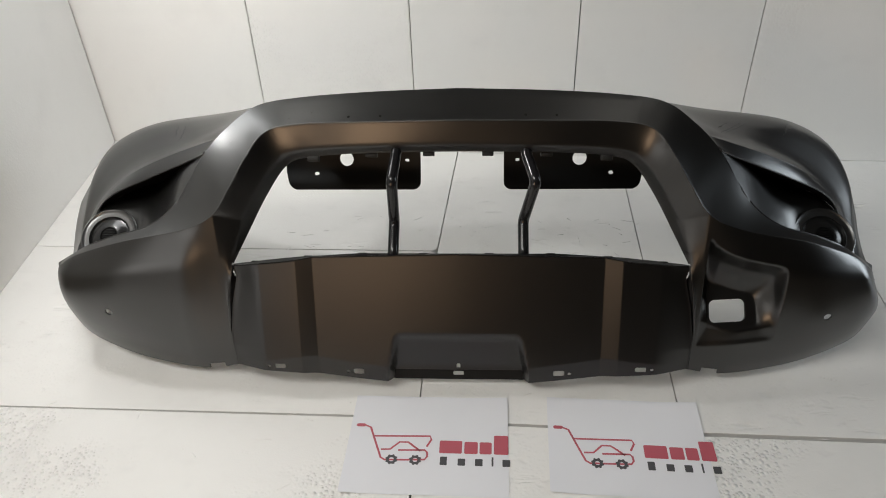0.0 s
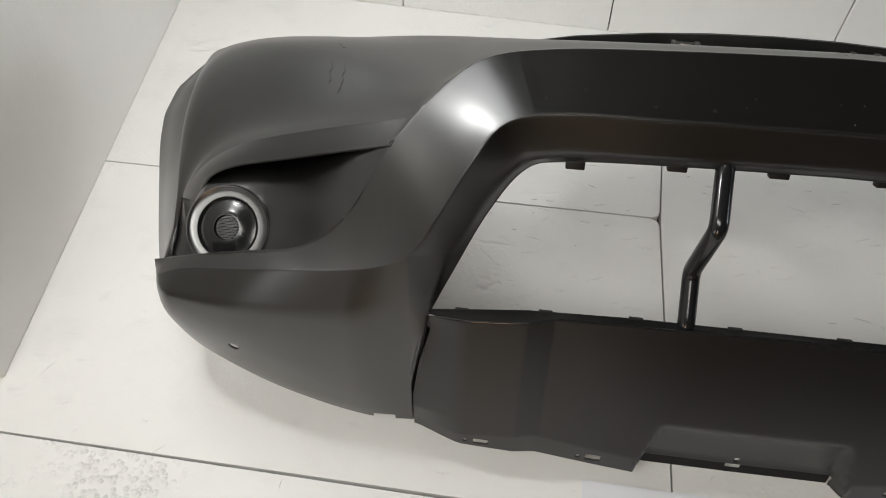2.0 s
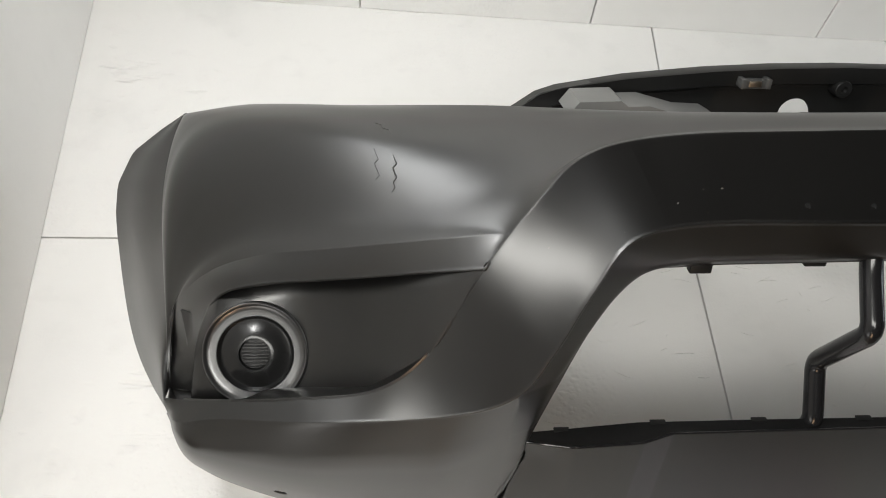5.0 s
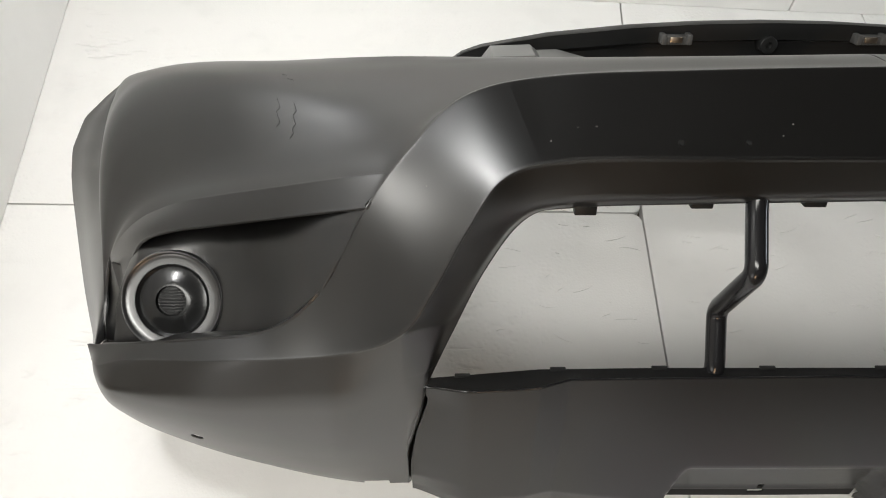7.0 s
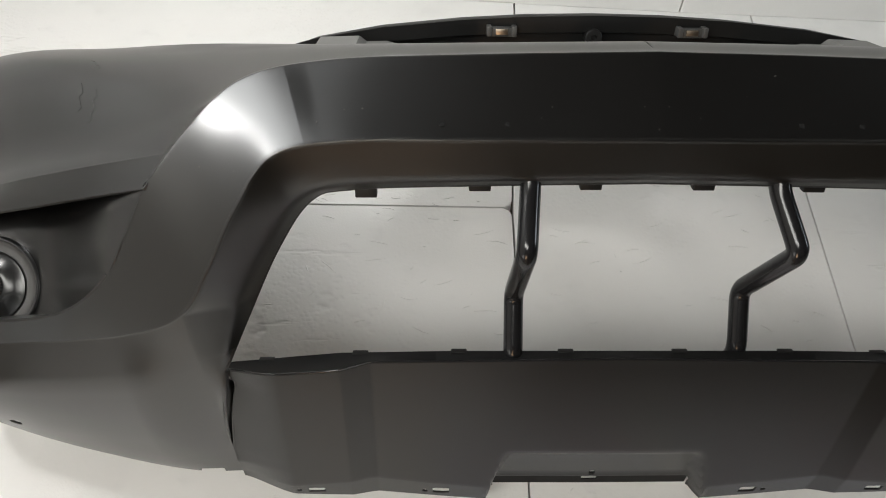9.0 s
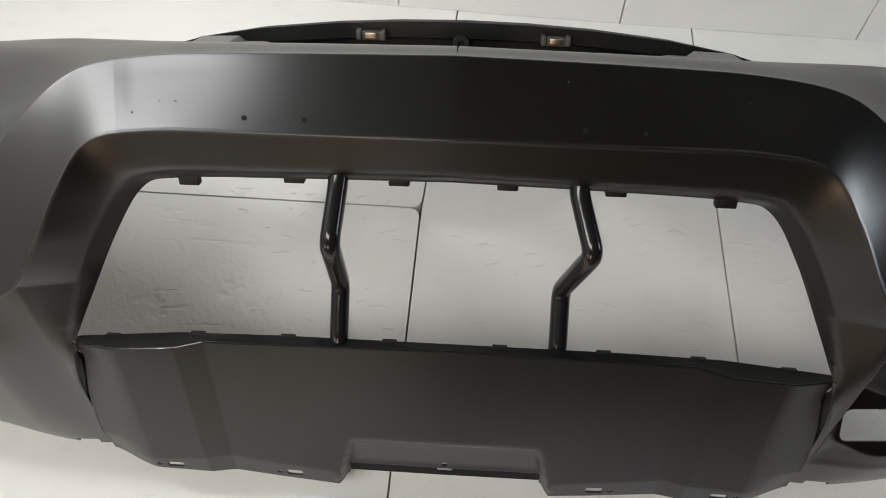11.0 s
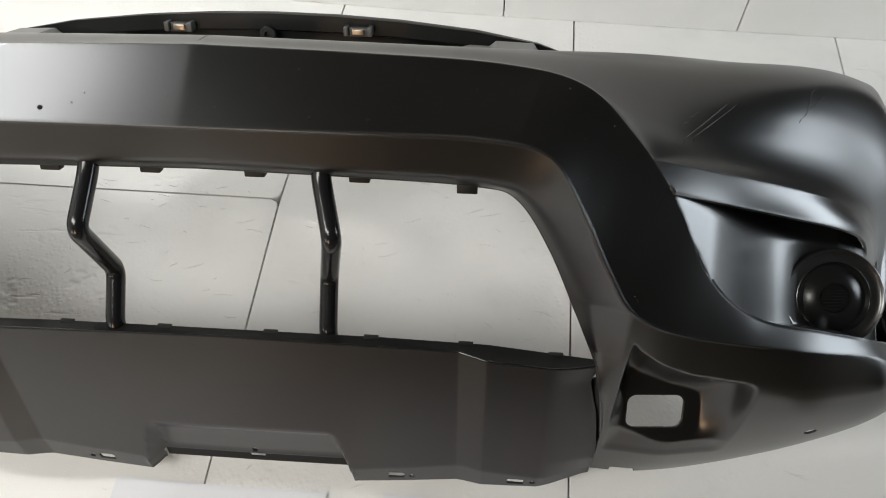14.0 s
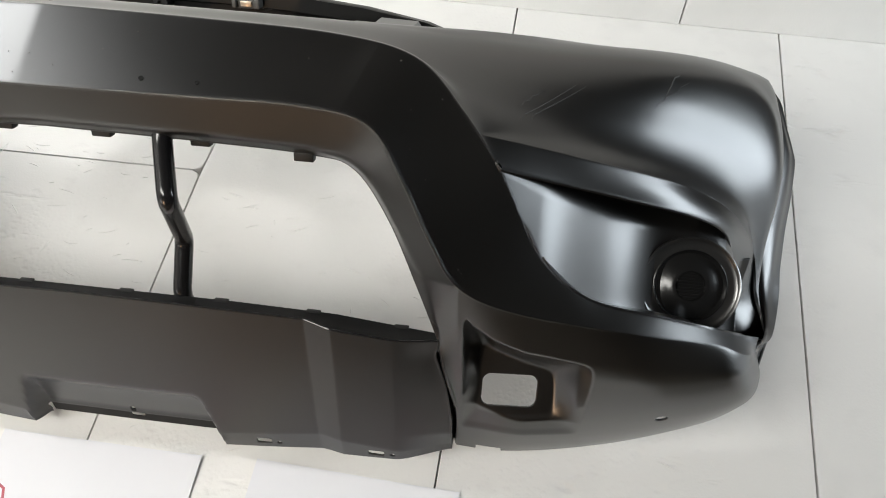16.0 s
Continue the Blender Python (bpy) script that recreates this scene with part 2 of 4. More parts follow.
class Skin:
    """Grid patches gathered into one mesh, in u, v, w; each patch is mirrored unless only one side is asked for."""

    front = Vector((0, -0.7, 0.7))

    def __init__(self):
        self.verts, self.faces, self.patches, self.joined = [], [], [], []

    def grid(self, rows, sides=(1, -1), cut=None, push=None):
        rows = [np.array(r, float) for r in rows]
        first = len(self.verts)
        for side in sides:
            g = [r * np.array([side, 1, 1]) for r in rows]
            if push:
                g = [np.array([push(p) for p in r]) for r in g]
            base, n = len(self.verts), len(g[0])
            for r in g:
                self.verts += [tuple(p) for p in r]
            quads = []
            for j in range(len(g) - 1):
                for i in range(n - 1):
                    f = [base + j * n + i, base + j * n + i + 1, base + (j + 1) * n + i + 1, base + (j + 1) * n + i]
                    quads.append(f if side > 0 else f[::-1])
            if cut:
                quads = self.trim(quads, cut)
            self.faces += quads
        self.patches.append((first, len(self.verts)))

    @staticmethod
    def flex(p):
        """One end of the thin shell stands a little drawn in."""
        return (p[0] - (.016 + .016 * (1 - float(ease(p[1], .3, .45)))) * float(ease(p[1], .17, .28)) * float(ease(p[0], .72, 1.0)), p[1], p[2])

    def trim(self, quads, keep):
        """Cut faces along keep(u, v) = 0 and leave out the negative side."""
        made, out = {}, []
        val = {}
        for f in quads:
            for i in f:
                if i not in val:
                    val[i] = keep(self.verts[i][0], self.verts[i][1])
            if all(val[i] >= 0 for i in f):
                out.append(f)
                continue
            if all(val[i] < 0 for i in f):
                continue
            poly = []
            for a, b in zip(f, f[1:] + f[:1]):
                if val[a] >= 0:
                    poly.append(a)
                if (val[a] >= 0) != (val[b] >= 0):
                    key = (min(a, b), max(a, b))
                    if key not in made:
                        t = val[key[0]] / (val[key[0]] - val[key[1]])
                        p, q = np.array(self.verts[key[0]]), np.array(self.verts[key[1]])
                        made[key] = len(self.verts)
                        self.verts.append(tuple(p + (q - p) * t))
                    poly.append(made[key])
            if len(poly) > 2:
                out.append(poly)
        return out

    def build(self, name, mat, parent, label="", thick=0.003, smooth=32, weld=0.0006):
        bm = bmesh.new()
        vs = [bm.verts.new(place(self.flex(p))) for p in self.verts]
        for f in self.faces:
            try:
                bm.faces.new([vs[i] for i in f])
            except ValueError:
                pass
        for a, b in self.patches:
            bmesh.ops.remove_doubles(bm, verts=[v for v in vs[a:b] if v.is_valid], dist=weld)
        for group in self.joined:
            bmesh.ops.remove_doubles(bm, verts=[v for k in group for v in vs[self.patches[k][0]:self.patches[k][1]] if v.is_valid], dist=weld)
        bmesh.ops.dissolve_degenerate(bm, edges=bm.edges[:], dist=0.0001)
        bmesh.ops.delete(bm, geom=[v for v in bm.verts if not v.link_faces], context="VERTS")
        bm.normal_update()
        seen = set()
        for start in bm.faces:
            if start in seen:
                continue
            stack, island = [start], []
            seen.add(start)
            while stack:
                f = stack.pop()
                island.append(f)
                for e in f.edges:
                    for g in e.link_faces:
                        if g not in seen:
                            seen.add(g)
                            stack.append(g)
            bmesh.ops.recalc_face_normals(bm, faces=island)
            if sum(f.normal.dot(self.front) * f.calc_area() for f in island) < 0:
                bmesh.ops.reverse_faces(bm, faces=island)
        ob = from_bm(name, bm, mat, parent, label, smooth)
        mod = ob.modifiers.new("wall", "SOLIDIFY")
        mod.thickness, mod.offset = thick, -1
        cut = ob.modifiers.new("crisp_rim", "EDGE_SPLIT")
        cut.split_angle = radians(smooth)
        return ob


def between(a, b, fs, bulge=None):
    """Rows between two rails at the fractions fs; bulge(f) gives shifts (du, dv, dw) for the row, or an array of them."""
    rows = []
    for f in fs:
        r = a + (b - a) * f
        if bulge is not None:
            r = r + bulge(f)
        rows.append(r)
    return rows


def soft(f, xs, ys):
    """Smooth curve through a few heights (Hermite, end slopes from the neighbours)."""
    xs, ys = np.array(xs, float), np.array(ys, float)
    m = np.gradient(ys, xs)
    i = int(np.clip(np.searchsorted(xs, f) - 1, 0, len(xs) - 2))
    h = xs[i + 1] - xs[i]
    t = (f - xs[i]) / h
    return ((2 * t ** 3 - 3 * t ** 2 + 1) * ys[i] + (t ** 3 - 2 * t ** 2 + t) * h * m[i]
            + (3 * t ** 2 - 2 * t ** 3) * ys[i + 1] + (t ** 3 - t ** 2) * h * m[i + 1])


def ease(x, a, b):
    t = np.clip((x - a) / (b - a), 0, 1)
    return t * t * (3 - 2 * t)


# ---- the bumper ----
bumper = empty("car_bumper", "black primed plastic front bumper leaning back on the white floor", "car bumper")

# rails, from the middle outwards
RAIL_O = spline([(0, .682, -.034), (.2, .676, -.028), (.36, .666, -.018), (.455, .648, -.030), (.515, .60, -.06), (.567, .535, -.085), (.622, .436, -.098), (.686, .384, -.103), (.785, .355, -.083), (.881, .322, -.048), (.972, .281, .004)], 400)
RAIL_N = spline([(0, .609, -.112), (.21, .607, -.108), (.34, .604, -.104), (.415, .588, -.108), (.456, .533, -.126), (.491, .466, -.140), (.529, .409, -.145), (.602, .377, -.138), (.75, .348, -.114), (.88, .312, -.068), (.94, .282, -.042), (.968, .262, -.004)], 400)
RAIL_G = spline([(0, .546, -.078), (.206, .543, -.08), (.334, .534, -.072), (.386, .514, -.062), (.430, .451, -.068), (.471, .367, -.087), (.502, .300, -.104)], 200)
RAIL_Q = spline([(.560, .541, -.088), (.629, .518, -.057), (.732, .483, -.015), (.835, .446, .029), (.895, .406, .065), (.929, .346, .090), (.9375, .290, .097), (.9415, .245, .092), (.944, .215, .086)], 200)
RAIL_R = spline([(.536, .575, -.069), (.60, .557, -.048), (.682, .532, -.020), (.766, .502, .018), (.835, .470, .060), (.910, .420, .106), (.968, .360, .140), (1.0, .304, .162), (1.008, .255, .150), (1.004, .210, .104)], 200)
RAIL_T = spline([(0, .676, .035), (.185, .673, .036), (.379, .662, .069), (.547, .646, .130), (.710, .618, .207), (.834, .588, .291), (.895, .572, .330), (1.0, .536, .39)], 400)
FOLD = spline([(1.0, .536, .39), (1.018, .46, .31), (1.020, .38, .245), (1.014, .31, .195), (1.012, .26, .160), (1.006, .208, .108)], 80)
RAIL_B = spline([(.530, .040, -.029), (.60, .028, -.018), (.695, .034, -.004), (.807, .055, .014), (.915, .097, .030), (.960, .150, .030), (.972, .205, .017), (.9715, .258, .000)], 200)

def cut_at(curve, u, upto=1.0):
    """Fraction of the length at which the curve reaches u, looked for in its first stretch."""
    n = int(len(curve) * upto)
    i = int(np.argmin(np.abs(curve[:n, 0] - u)))
    run = np.concatenate([[0], np.cumsum(np.linalg.norm(np.diff(curve, axis=0), axis=1))])
    return run[i] / run[-1]


o_tip, n_knee, t_knee = cut_at(RAIL_O, .560, .75), cut_at(RAIL_N, .527, .65), cut_at(RAIL_T, .575)
M1, M2, K1 = 90, 110, 100
TOTAL = M1 + M2
o_full = np.vstack([span(RAIL_O, 0, o_tip, M1), span(RAIL_O, o_tip, 1, M2)[1:]])
n_full = np.vstack([span(RAIL_N, 0, n_knee, K1), span(RAIL_N, n_knee, 1, TOTAL - K1)[1:]])
r_row, q_row = span(RAIL_R, 0, 1, M2), span(RAIL_Q, 0, 1, M2)
r_row[0], q_row[0] = RAIL_O[int(np.argmin(np.abs(RAIL_O[:300, 0] - .536)))], o_full[M1]
fold_row = span(FOLD, 0, 1, 50)
o_wing = cut_at(RAIL_O, .536, .75)
lower_edge = np.vstack([span(RAIL_O, 0, o_wing, M1), r_row[1:]])
upper_edge = np.vstack([span(RAIL_T, 0, t_knee, M1), span(RAIL_T, t_knee, 1, 60)[1:], fold_row[1:]])
fascia = Skin()


def blur(row, sigma):
    """Even out a row along its length, its ends held."""
    if sigma < .3:
        return row
    k = np.exp(-.5 * (np.arange(-40, 41) / sigma) ** 2)
    k /= k.sum()
    pad = np.vstack([2 * row[0] - row[40:0:-1], row, 2 * row[-1] - row[-2:-42:-1]])
    return np.stack([np.convolve(pad[:, i], k, "valid") for i in range(3)], 1)


# top lip and upper wing
S = np.linspace(0, 1, TOTAL + 1)
swell = (0.004 + 0.051 * ease(S, .40, .64) * (1 - ease(S, .74, .96)))[:, None]


def wing_bulge(f):
    k = float(soft(f, [0, .10, .20, .34, .5, .64, .75, .86, .94, 1], [0, .02, .14, .44, .80, 1.0, 1.0, .76, .42, 0]))
    return swell * np.array([0.25, 0.75, -0.6]) * k


wing_f = np.r_[0, .015, .03, .05, .075, .1, np.linspace(.14, 1, 24)]
wing = between(lower_edge, upper_edge, wing_f, wing_bulge)
wing = [blur(r, 9 * float(ease(f, 0, .14) * (1 - ease(f, .8, 1)))) for f, r in zip(wing_f, wing)]
fascia.grid(wing)
# brow strip between the ridge and the lamp recess
brow = between(q_row, r_row, np.linspace(0, 1, 9), lambda f: np.array([0, 0.003, -0.003]) * math.sin(math.pi * f) * ease(np.linspace(0, 1, M2 + 1), .1, .6)[:, None])
brow_end = span(RAIL_O, o_wing, o_tip, 8)[::-1]
for r, p in zip(brow, brow_end):
    r += (p - r[0]) * np.exp(-np.arange(M2 + 1) / 5.0)[:, None]
fascia.grid(brow)
# lamp recess
o_low = o_full[M1:]


def recess_floor(u, v):
    """Flat inner face that falls away under the brow and turns to the lamp's seat at its outer end."""
    flat = -.085 + .803 * (u - .567) + .578 * (v - .535)
    crease = np.interp(u, [.56, .573, .642, .72, .767, .85, .90, .94], [.540, .530, .484, .432, .412, .398, .37, .31])
    seat = .026 + .534 * (v - .345) + .022 * ease(u, .88, .94)
    k = ease(u, .615, .85)
    return flat * (1 - k) + seat * k + 22.0 * np.maximum(v - crease, 0) ** 2


def by_u(curve, u):
    return np.stack([u, np.interp(u, curve[:, 0], curve[:, 1]), np.interp(u, curve[:, 0], curve[:, 2])], 1)


tip_u = o_low[0, 0]
cols = np.r_[np.linspace(tip_u, .60, 14)[:-1], np.linspace(.60, .9400, 150)]
lip, brow_low = by_u(o_low, cols), by_u(q_row, cols)
drop = ease(cols, .64, .78)
shelf = lip.copy()
depth = np.maximum(recess_floor(cols, lip[:, 1]) - lip[:, 2], 0)
shelf[:, 1] -= np.maximum(.034 * drop + .03 * ease(cols, .79, .87), .52 * depth * ease(cols, .60, .70))
shelf[:, 2] = np.maximum(lip[:, 2], recess_floor(cols, shelf[:, 1]))
fascia.grid(between(lip, shelf, np.linspace(0, 1, 8), lambda f: np.array([0, .008, 0]) * math.sin(math.pi * f) * drop[:, None]))
floor_rows = []
for f in np.linspace(0, 1, 64):
    r = shelf + (brow_low + np.array([0, .004, 0]) - shelf) * f
    r[:, 2] = recess_floor(cols, r[:, 1])
    fillet = .003 * np.exp(-((r[:, 1] - shelf[:, 1]) / .012)) * drop
    r[:, 2] -= fillet
    if f == 0:
        r[:, 2] = shelf[:, 2]
    floor_rows.append(r)
fascia.grid(floor_rows)
wall_back = q_row.copy()
wall_back[:, 2] = np.maximum(q_row[:, 2] + .002, recess_floor(q_row[:, 0], q_row[:, 1]) + .004)
wall_back[:, 1] += .003
wall_back[0] = q_row[0]
fascia.grid(between(q_row, wall_back, np.r_[0, .06, np.linspace(.2, 1, 6)]))
# frame round the opening, and its bevel
fold_i = int(np.argmin(np.abs(.5 * (n_full[:K1, 0] + o_full[:K1, 0]) - .392)))
hat = np.interp(np.arange(TOTAL + 1), [0, fold_i - 3, fold_i, TOTAL], [0, -1, 0, 0])[:, None]
strip = between(n_full, o_full, np.linspace(0, 1, 9), lambda f: hat * np.array([0, .0009, -.0012]) * min(1, f * 2, (1 - f) * 12))
fascia.grid([r[:fold_i + 1] for r in strip])
fascia.grid([r[fold_i:] for r in strip])
# lower wing
S3 = np.r_[np.linspace(0, .42, 121), np.linspace(.42, 1, 61)[1:]]


def at_share(curve, shares):
    run = np.concatenate([[0], np.cumsum(np.linalg.norm(np.diff(curve, axis=0), axis=1))])
    return np.stack([np.interp(shares * run[-1], run, curve[:, k]) for k in range(3)], 1)


n_low, b_low = at_share(n_full[K1:], S3), at_share(RAIL_B, S3)
S3 = S3[:, None]


def low_bulge(f):
    band = soft(f, [0, .07, .14, .20, .25, .32, .46, .64, .82, .93, 1], [0, -.0062, -.0125, -.0178, -.0208, -.0228, -.0250, -.0240, -.0170, -.0085, 0])
    round_off = -.014 * math.sin(math.pi * min(1, f ** .8)) * ease(n_low[:, :1], .62, .80)
    fade = .12 + .88 * ease(n_low[:, :1], .53, .615)
    return np.array([0, 0, 1.0]) * (band * fade + round_off) * (1 - ease(S3, .78, .99))


def in_pocket(u, v):
    """0 at the rim of the tow-eye pocket, 1 at its hole."""
    top = float(np.interp(u, [.530, .548, .575, .62, .71], [.372, .343, .325, .310, .292]))
    low = .102 + (u - .545) * .10
    d = [(u - .536) / .026, (.706 - u) / .048, (top - v) / .098, (v - low) / .050]
    return -math.log(sum(math.exp(-9 * x) for x in d)) / 9 + .03


def tow_hole(u, v):
    a, b = abs(u - .602) - .039, abs(v - .186 - .06 * (u - .602)) - .0245
    r = .012
    return math.hypot(max(a + r, 0), max(b + r, 0)) + min(max(a + r, b + r), 0) - r


def pin_hole(u, v):
    return math.hypot(u - .8175, (v - .176) * 1.2) - .0092


def notch(u, v):
    """Small step cut from the bottom edge."""
    return max(abs(u - .580) - .020, v - float(np.interp(u, [.53, .60], [.049, .040])))


def low_push(p):
    """Sink the pocket: sloping sides, and a flat bottom that faces further up than the wing."""
    d = in_pocket(p[0], p[1])
    if d > 0:
        k = min(d / .85, 1.0) * .85 + .15 * float(ease(d, 0, .3))
        flat = -.055 + .26 * (p[1] - .186)
        return (p[0], p[1], p[2] + max(flat - p[2], .010) * k)
    return p


rows_low = between(n_low, b_low, np.linspace(0, 1, 110), low_bulge)
inner_side = np.array([r[0] for r in rows_low])
foot_v = np.linspace(n_full[K1, 1], .298, 21)[1:]
foot = np.stack([np.interp(-foot_v, -inner_side[:, 1], inner_side[:, 0]), foot_v, np.interp(-foot_v, -inner_side[:, 1], inner_side[:, 2])], 1)
n_in = np.vstack([n_full[:K1 + 1], foot])
g_all = span(RAIL_G, 0, 1, K1 + 20)
g_in = g_all
bend = (0.010 * (1 - ease(np.linspace(0, 1, K1 + 21), .75, 1)))[:, None]
mid_in = n_in + (g_in - n_in) * .72 + bend * np.array([0, -.6, -.6])
bevel = []
for q in np.linspace(0, 1, 13):
    r = g_in + (mid_in - g_in) * q / .28 if q < .28 else mid_in + (n_in - mid_in) * (q - .28) / .72
    bevel.append(r[:K1 + 1])
bevel_patch = len(fascia.patches)
fascia.grid(bevel)
fascia.grid(between(g_in, g_in + np.array([.010, .008, .014]), np.linspace(0, 1, 2)))
fine, side_front = [], []
for r in rows_low:
    share = (n_full[K1, 1] - r[0][1]) / (n_full[K1, 1] - .298)
    end = np.array([np.interp(K1 + min(share, 1) * 20, np.arange(K1 + 21), g_all[:, k]) for k in range(3)])
    if share > .75:
        end[1] = r[0][1]
        end = r[0] + (end - r[0]) * float(ease(r[0][1], .13, .328))
        if share > 1.0:
            side_front.append(end)
    gap = np.linalg.norm(end - r[0])
    run_on = (r[0] - r[6]) / np.linalg.norm(r[0] - r[6])
    bend_at = r[0] + run_on * gap * .55
    blend = float(ease(share, .35, 1.6))
    kink = r[0] + (end - r[0]) * .72 + (mid_in[K1] - n_in[K1] - (g_in[K1] - n_in[K1]) * .72) * (1 - blend)
    ext = []
    for q in np.linspace(0, 1, 13)[:-1]:
        smooth_on = end * (1 - q) ** 2 + bend_at * 2 * q * (1 - q) + r[0] * q * q
        folded = end + (kink - end) * q / .28 if q < .28 else kink + (r[0] - kink) * (q - .28) / .72
        ext.append(folded + (smooth_on - folded) * blend if gap > .0005 else r[0])
    fine.append(np.vstack([ext, r]))
side_front = np.array(side_front)
low_patch = len(fascia.patches)
fascia.grid(fine, sides=(1,), cut=lambda u, v: min(tow_hole(u, v), pin_hole(u, v), notch(u, v)), push=low_push)
fascia.grid(fine, sides=(-1,), cut=lambda u, v: min(pin_hole(-u, v), notch(-u, v)))
fascia.joined = [(bevel_patch, low_patch, low_patch + 1)]
# inner return of the lower wing beside the skid plate
side_in = side_front + np.array([-.003, 0, .004])
side_back = side_front + np.array([0, 0, .008]) + np.array([-.020, 0, .042]) * ease(.285 - side_front[:, 1:2], 0, .06)
fascia.grid([side_front, side_in, side_back])
# side wall behind the fold, down to the corner of the lower wing
wide_edge = [(1.001, .538, .392), (1.054, .500, .41), (1.113, .453, .43), (1.151, .393, .43), (1.162, .341, .42), (1.162, .304, .405), (1.155, .219, .365), (1.137, .170, .315), (1.105, .154, .25), (1.050, .178, .15), (.971, .262, .002)]
near_edge = [(1.001, .537, .391), (1.030, .505, .375), (1.042, .470, .355), (1.064, .42, .33), (1.070, .36, .292), (1.066, .30, .243), (1.054, .258, .19), (1.034, .235, .14), (1.010, .232, .08), (.990, .246, .04), (.971, .266, .002)]
for side, edge in ((-1, wide_edge), (1, near_edge)):
    pts = np.array(edge)
    out_row = np.vstack([span(np.vstack([span(pts[a:a + 2], 0, 1, 8)[(a > 0):] for a in range(5)]), 0, .999, 24), spline(pts[5:], 40)])
    flange = span(out_row, 0, 1, 64)
    fascia.grid(between(span(fold_row, 0, 1, 64), flange, np.linspace(0, 1, 9), lambda f: np.array([.003, 0, -.002]) * math.sin(math.pi * f) * math.sin(math.pi * min(1, f * 1.2))), sides=(side,))
    end = np.array([fold_row[-1], (fold_row[-1] + flange[-1]) / 2, flange[-1]])
    fascia.grid([end, end + np.array([-.010, -.045, .01])], sides=(side,))
# shelf under the lamp, out to the corner
back_edge = np.array([(.94, .20, .08), q_row[-1], r_row[-1], fold_row[-1]])
front_edge = np.array([(.93, .19, .02), (.95, .19, .02), (.960, .195, .02), (.964, .20, .02)])
fascia.grid([back_edge, front_edge])
fascia.grid([[(u, v, .10 + .45 * (u - .92)) for u in (.920, .945, .972)] for v in (.15, .22, .28, .34)])
fascia.build("fascia", PLASTIC, bumper, "satin black primed bumper skin with scuffs", smooth=60)

# skid plate
skid = Skin()
U = np.unique(np.round(np.r_[np.linspace(-.498, .498, 200), [.322, .359, .442, .484, -.322, -.359, -.442, -.484]], 4))


def skid_top(u):
    return float(np.interp(abs(u), [0, .322, .376, .455, .475, .497, .525], [.320, .313, .304, .297, .294, .293, .293]))


def skid_crease(u):
    return float(np.interp(abs(u), [0, .17, .20, .25, .333, .36, .45, .525], [.050, .052, .057, .064, .079, .077, .066, .060]))


def skid_low(u):
    return float(np.interp(abs(u), [0, .15, .17, .22, .333, .40, .45, .525], [.014, .014, .015, .020, .034, .038, .042, .050]))


def skid_face(u, v):
    a = abs(u)
    w = -.108 + (.322 - v) * .135
    w += float(np.interp(a, [0, .322, .359, .442, .497, .525], [-.004, -.002, -.011, -.010, -.009, -.008]))
    beside = float(np.interp(v, [.04, .10, .30, .41], [-.036, -.064, -.098, -.110]))
    w += (beside - w) * float(ease(a, .44, .50)) * .9
    return w


def scoop(u, v):
    half = float(np.interp(v, [.02, .130], [.166, .144]))
    side = float(ease(half - abs(u), 0, .016))
    return float(np.interp(v, [.014, .045, .116, .129, .134], [.040, .034, .012, .003, 0])) * side


def rect(u, v, cu, cv, hu, hv):
    return max(abs(u - cu) - hu, abs(v - cv) - hv)


def skid_holes(u, v):
    a = abs(u)
    return min(rect(a, v, .230, .039, .0125, .0075), math.hypot(a - .254, (v - .038)) - .0045, rect(a, v, .411, .053, .0125, .0065),
               math.hypot(a - .4365, (v - .053)) - .0042, rect(a, v, 0, .047, .0045, .007), rect(a, v, 0, .026, .011, .0045))


face_rows = np.r_[np.linspace(0, .55, 12), np.linspace(.55, .98, 22)[1:], 1.0]
rows = []
for f in face_rows:
    r = []
    for u in U:
        v = skid_top(u) + (skid_crease(u) - skid_top(u)) * f
        r.append((u, v, skid_face(u, v) + scoop(u, v)))
    rows.append(r)
for f in np.linspace(0, 1, 17)[1:]:
    r = []
    for u in U:
        vc, vl = skid_crease(u), skid_low(u)
        v = vc + (vl - vc) * f
        flat = 1 - float(ease(.168 - abs(u), 0, .012))
        r.append((u, v, skid_face(u, vc) + scoop(u, v) + .32 * (vc - v) * flat))
    rows.append(r)
def lip_top(u):
    """Height and depth of the lip's back edge, which sinks at the plate's ends."""
    return float(np.interp(abs(u), [.22, .36, .43, .50], [.3205, .311, .304, .294])), float(np.interp(abs(u), [.22, .36, .43, .50], [-.0945, -.086, -.086, -.084]))


lip = [[(u, skid_top(u) + .0004, skid_face(u, skid_top(u)) + .003) for u in U],
       [(u, *lip_top(u)) for u in U]]
def splay(p):
    """The plate's ends lean out towards the bottom."""
    out = float(np.interp(p[1], [.04, .13, .20, .25, .298], [.026, .026, .017, .005, -.010]))
    return (p[0] + math.copysign(out, p[0]) * float(ease(abs(p[0]), .44, .496)), p[1], p[2])


skid.grid(rows, sides=(1,), push=splay, cut=lambda u, v: min(skid_holes(u, v), max(v - .037, abs(u) - .150)))
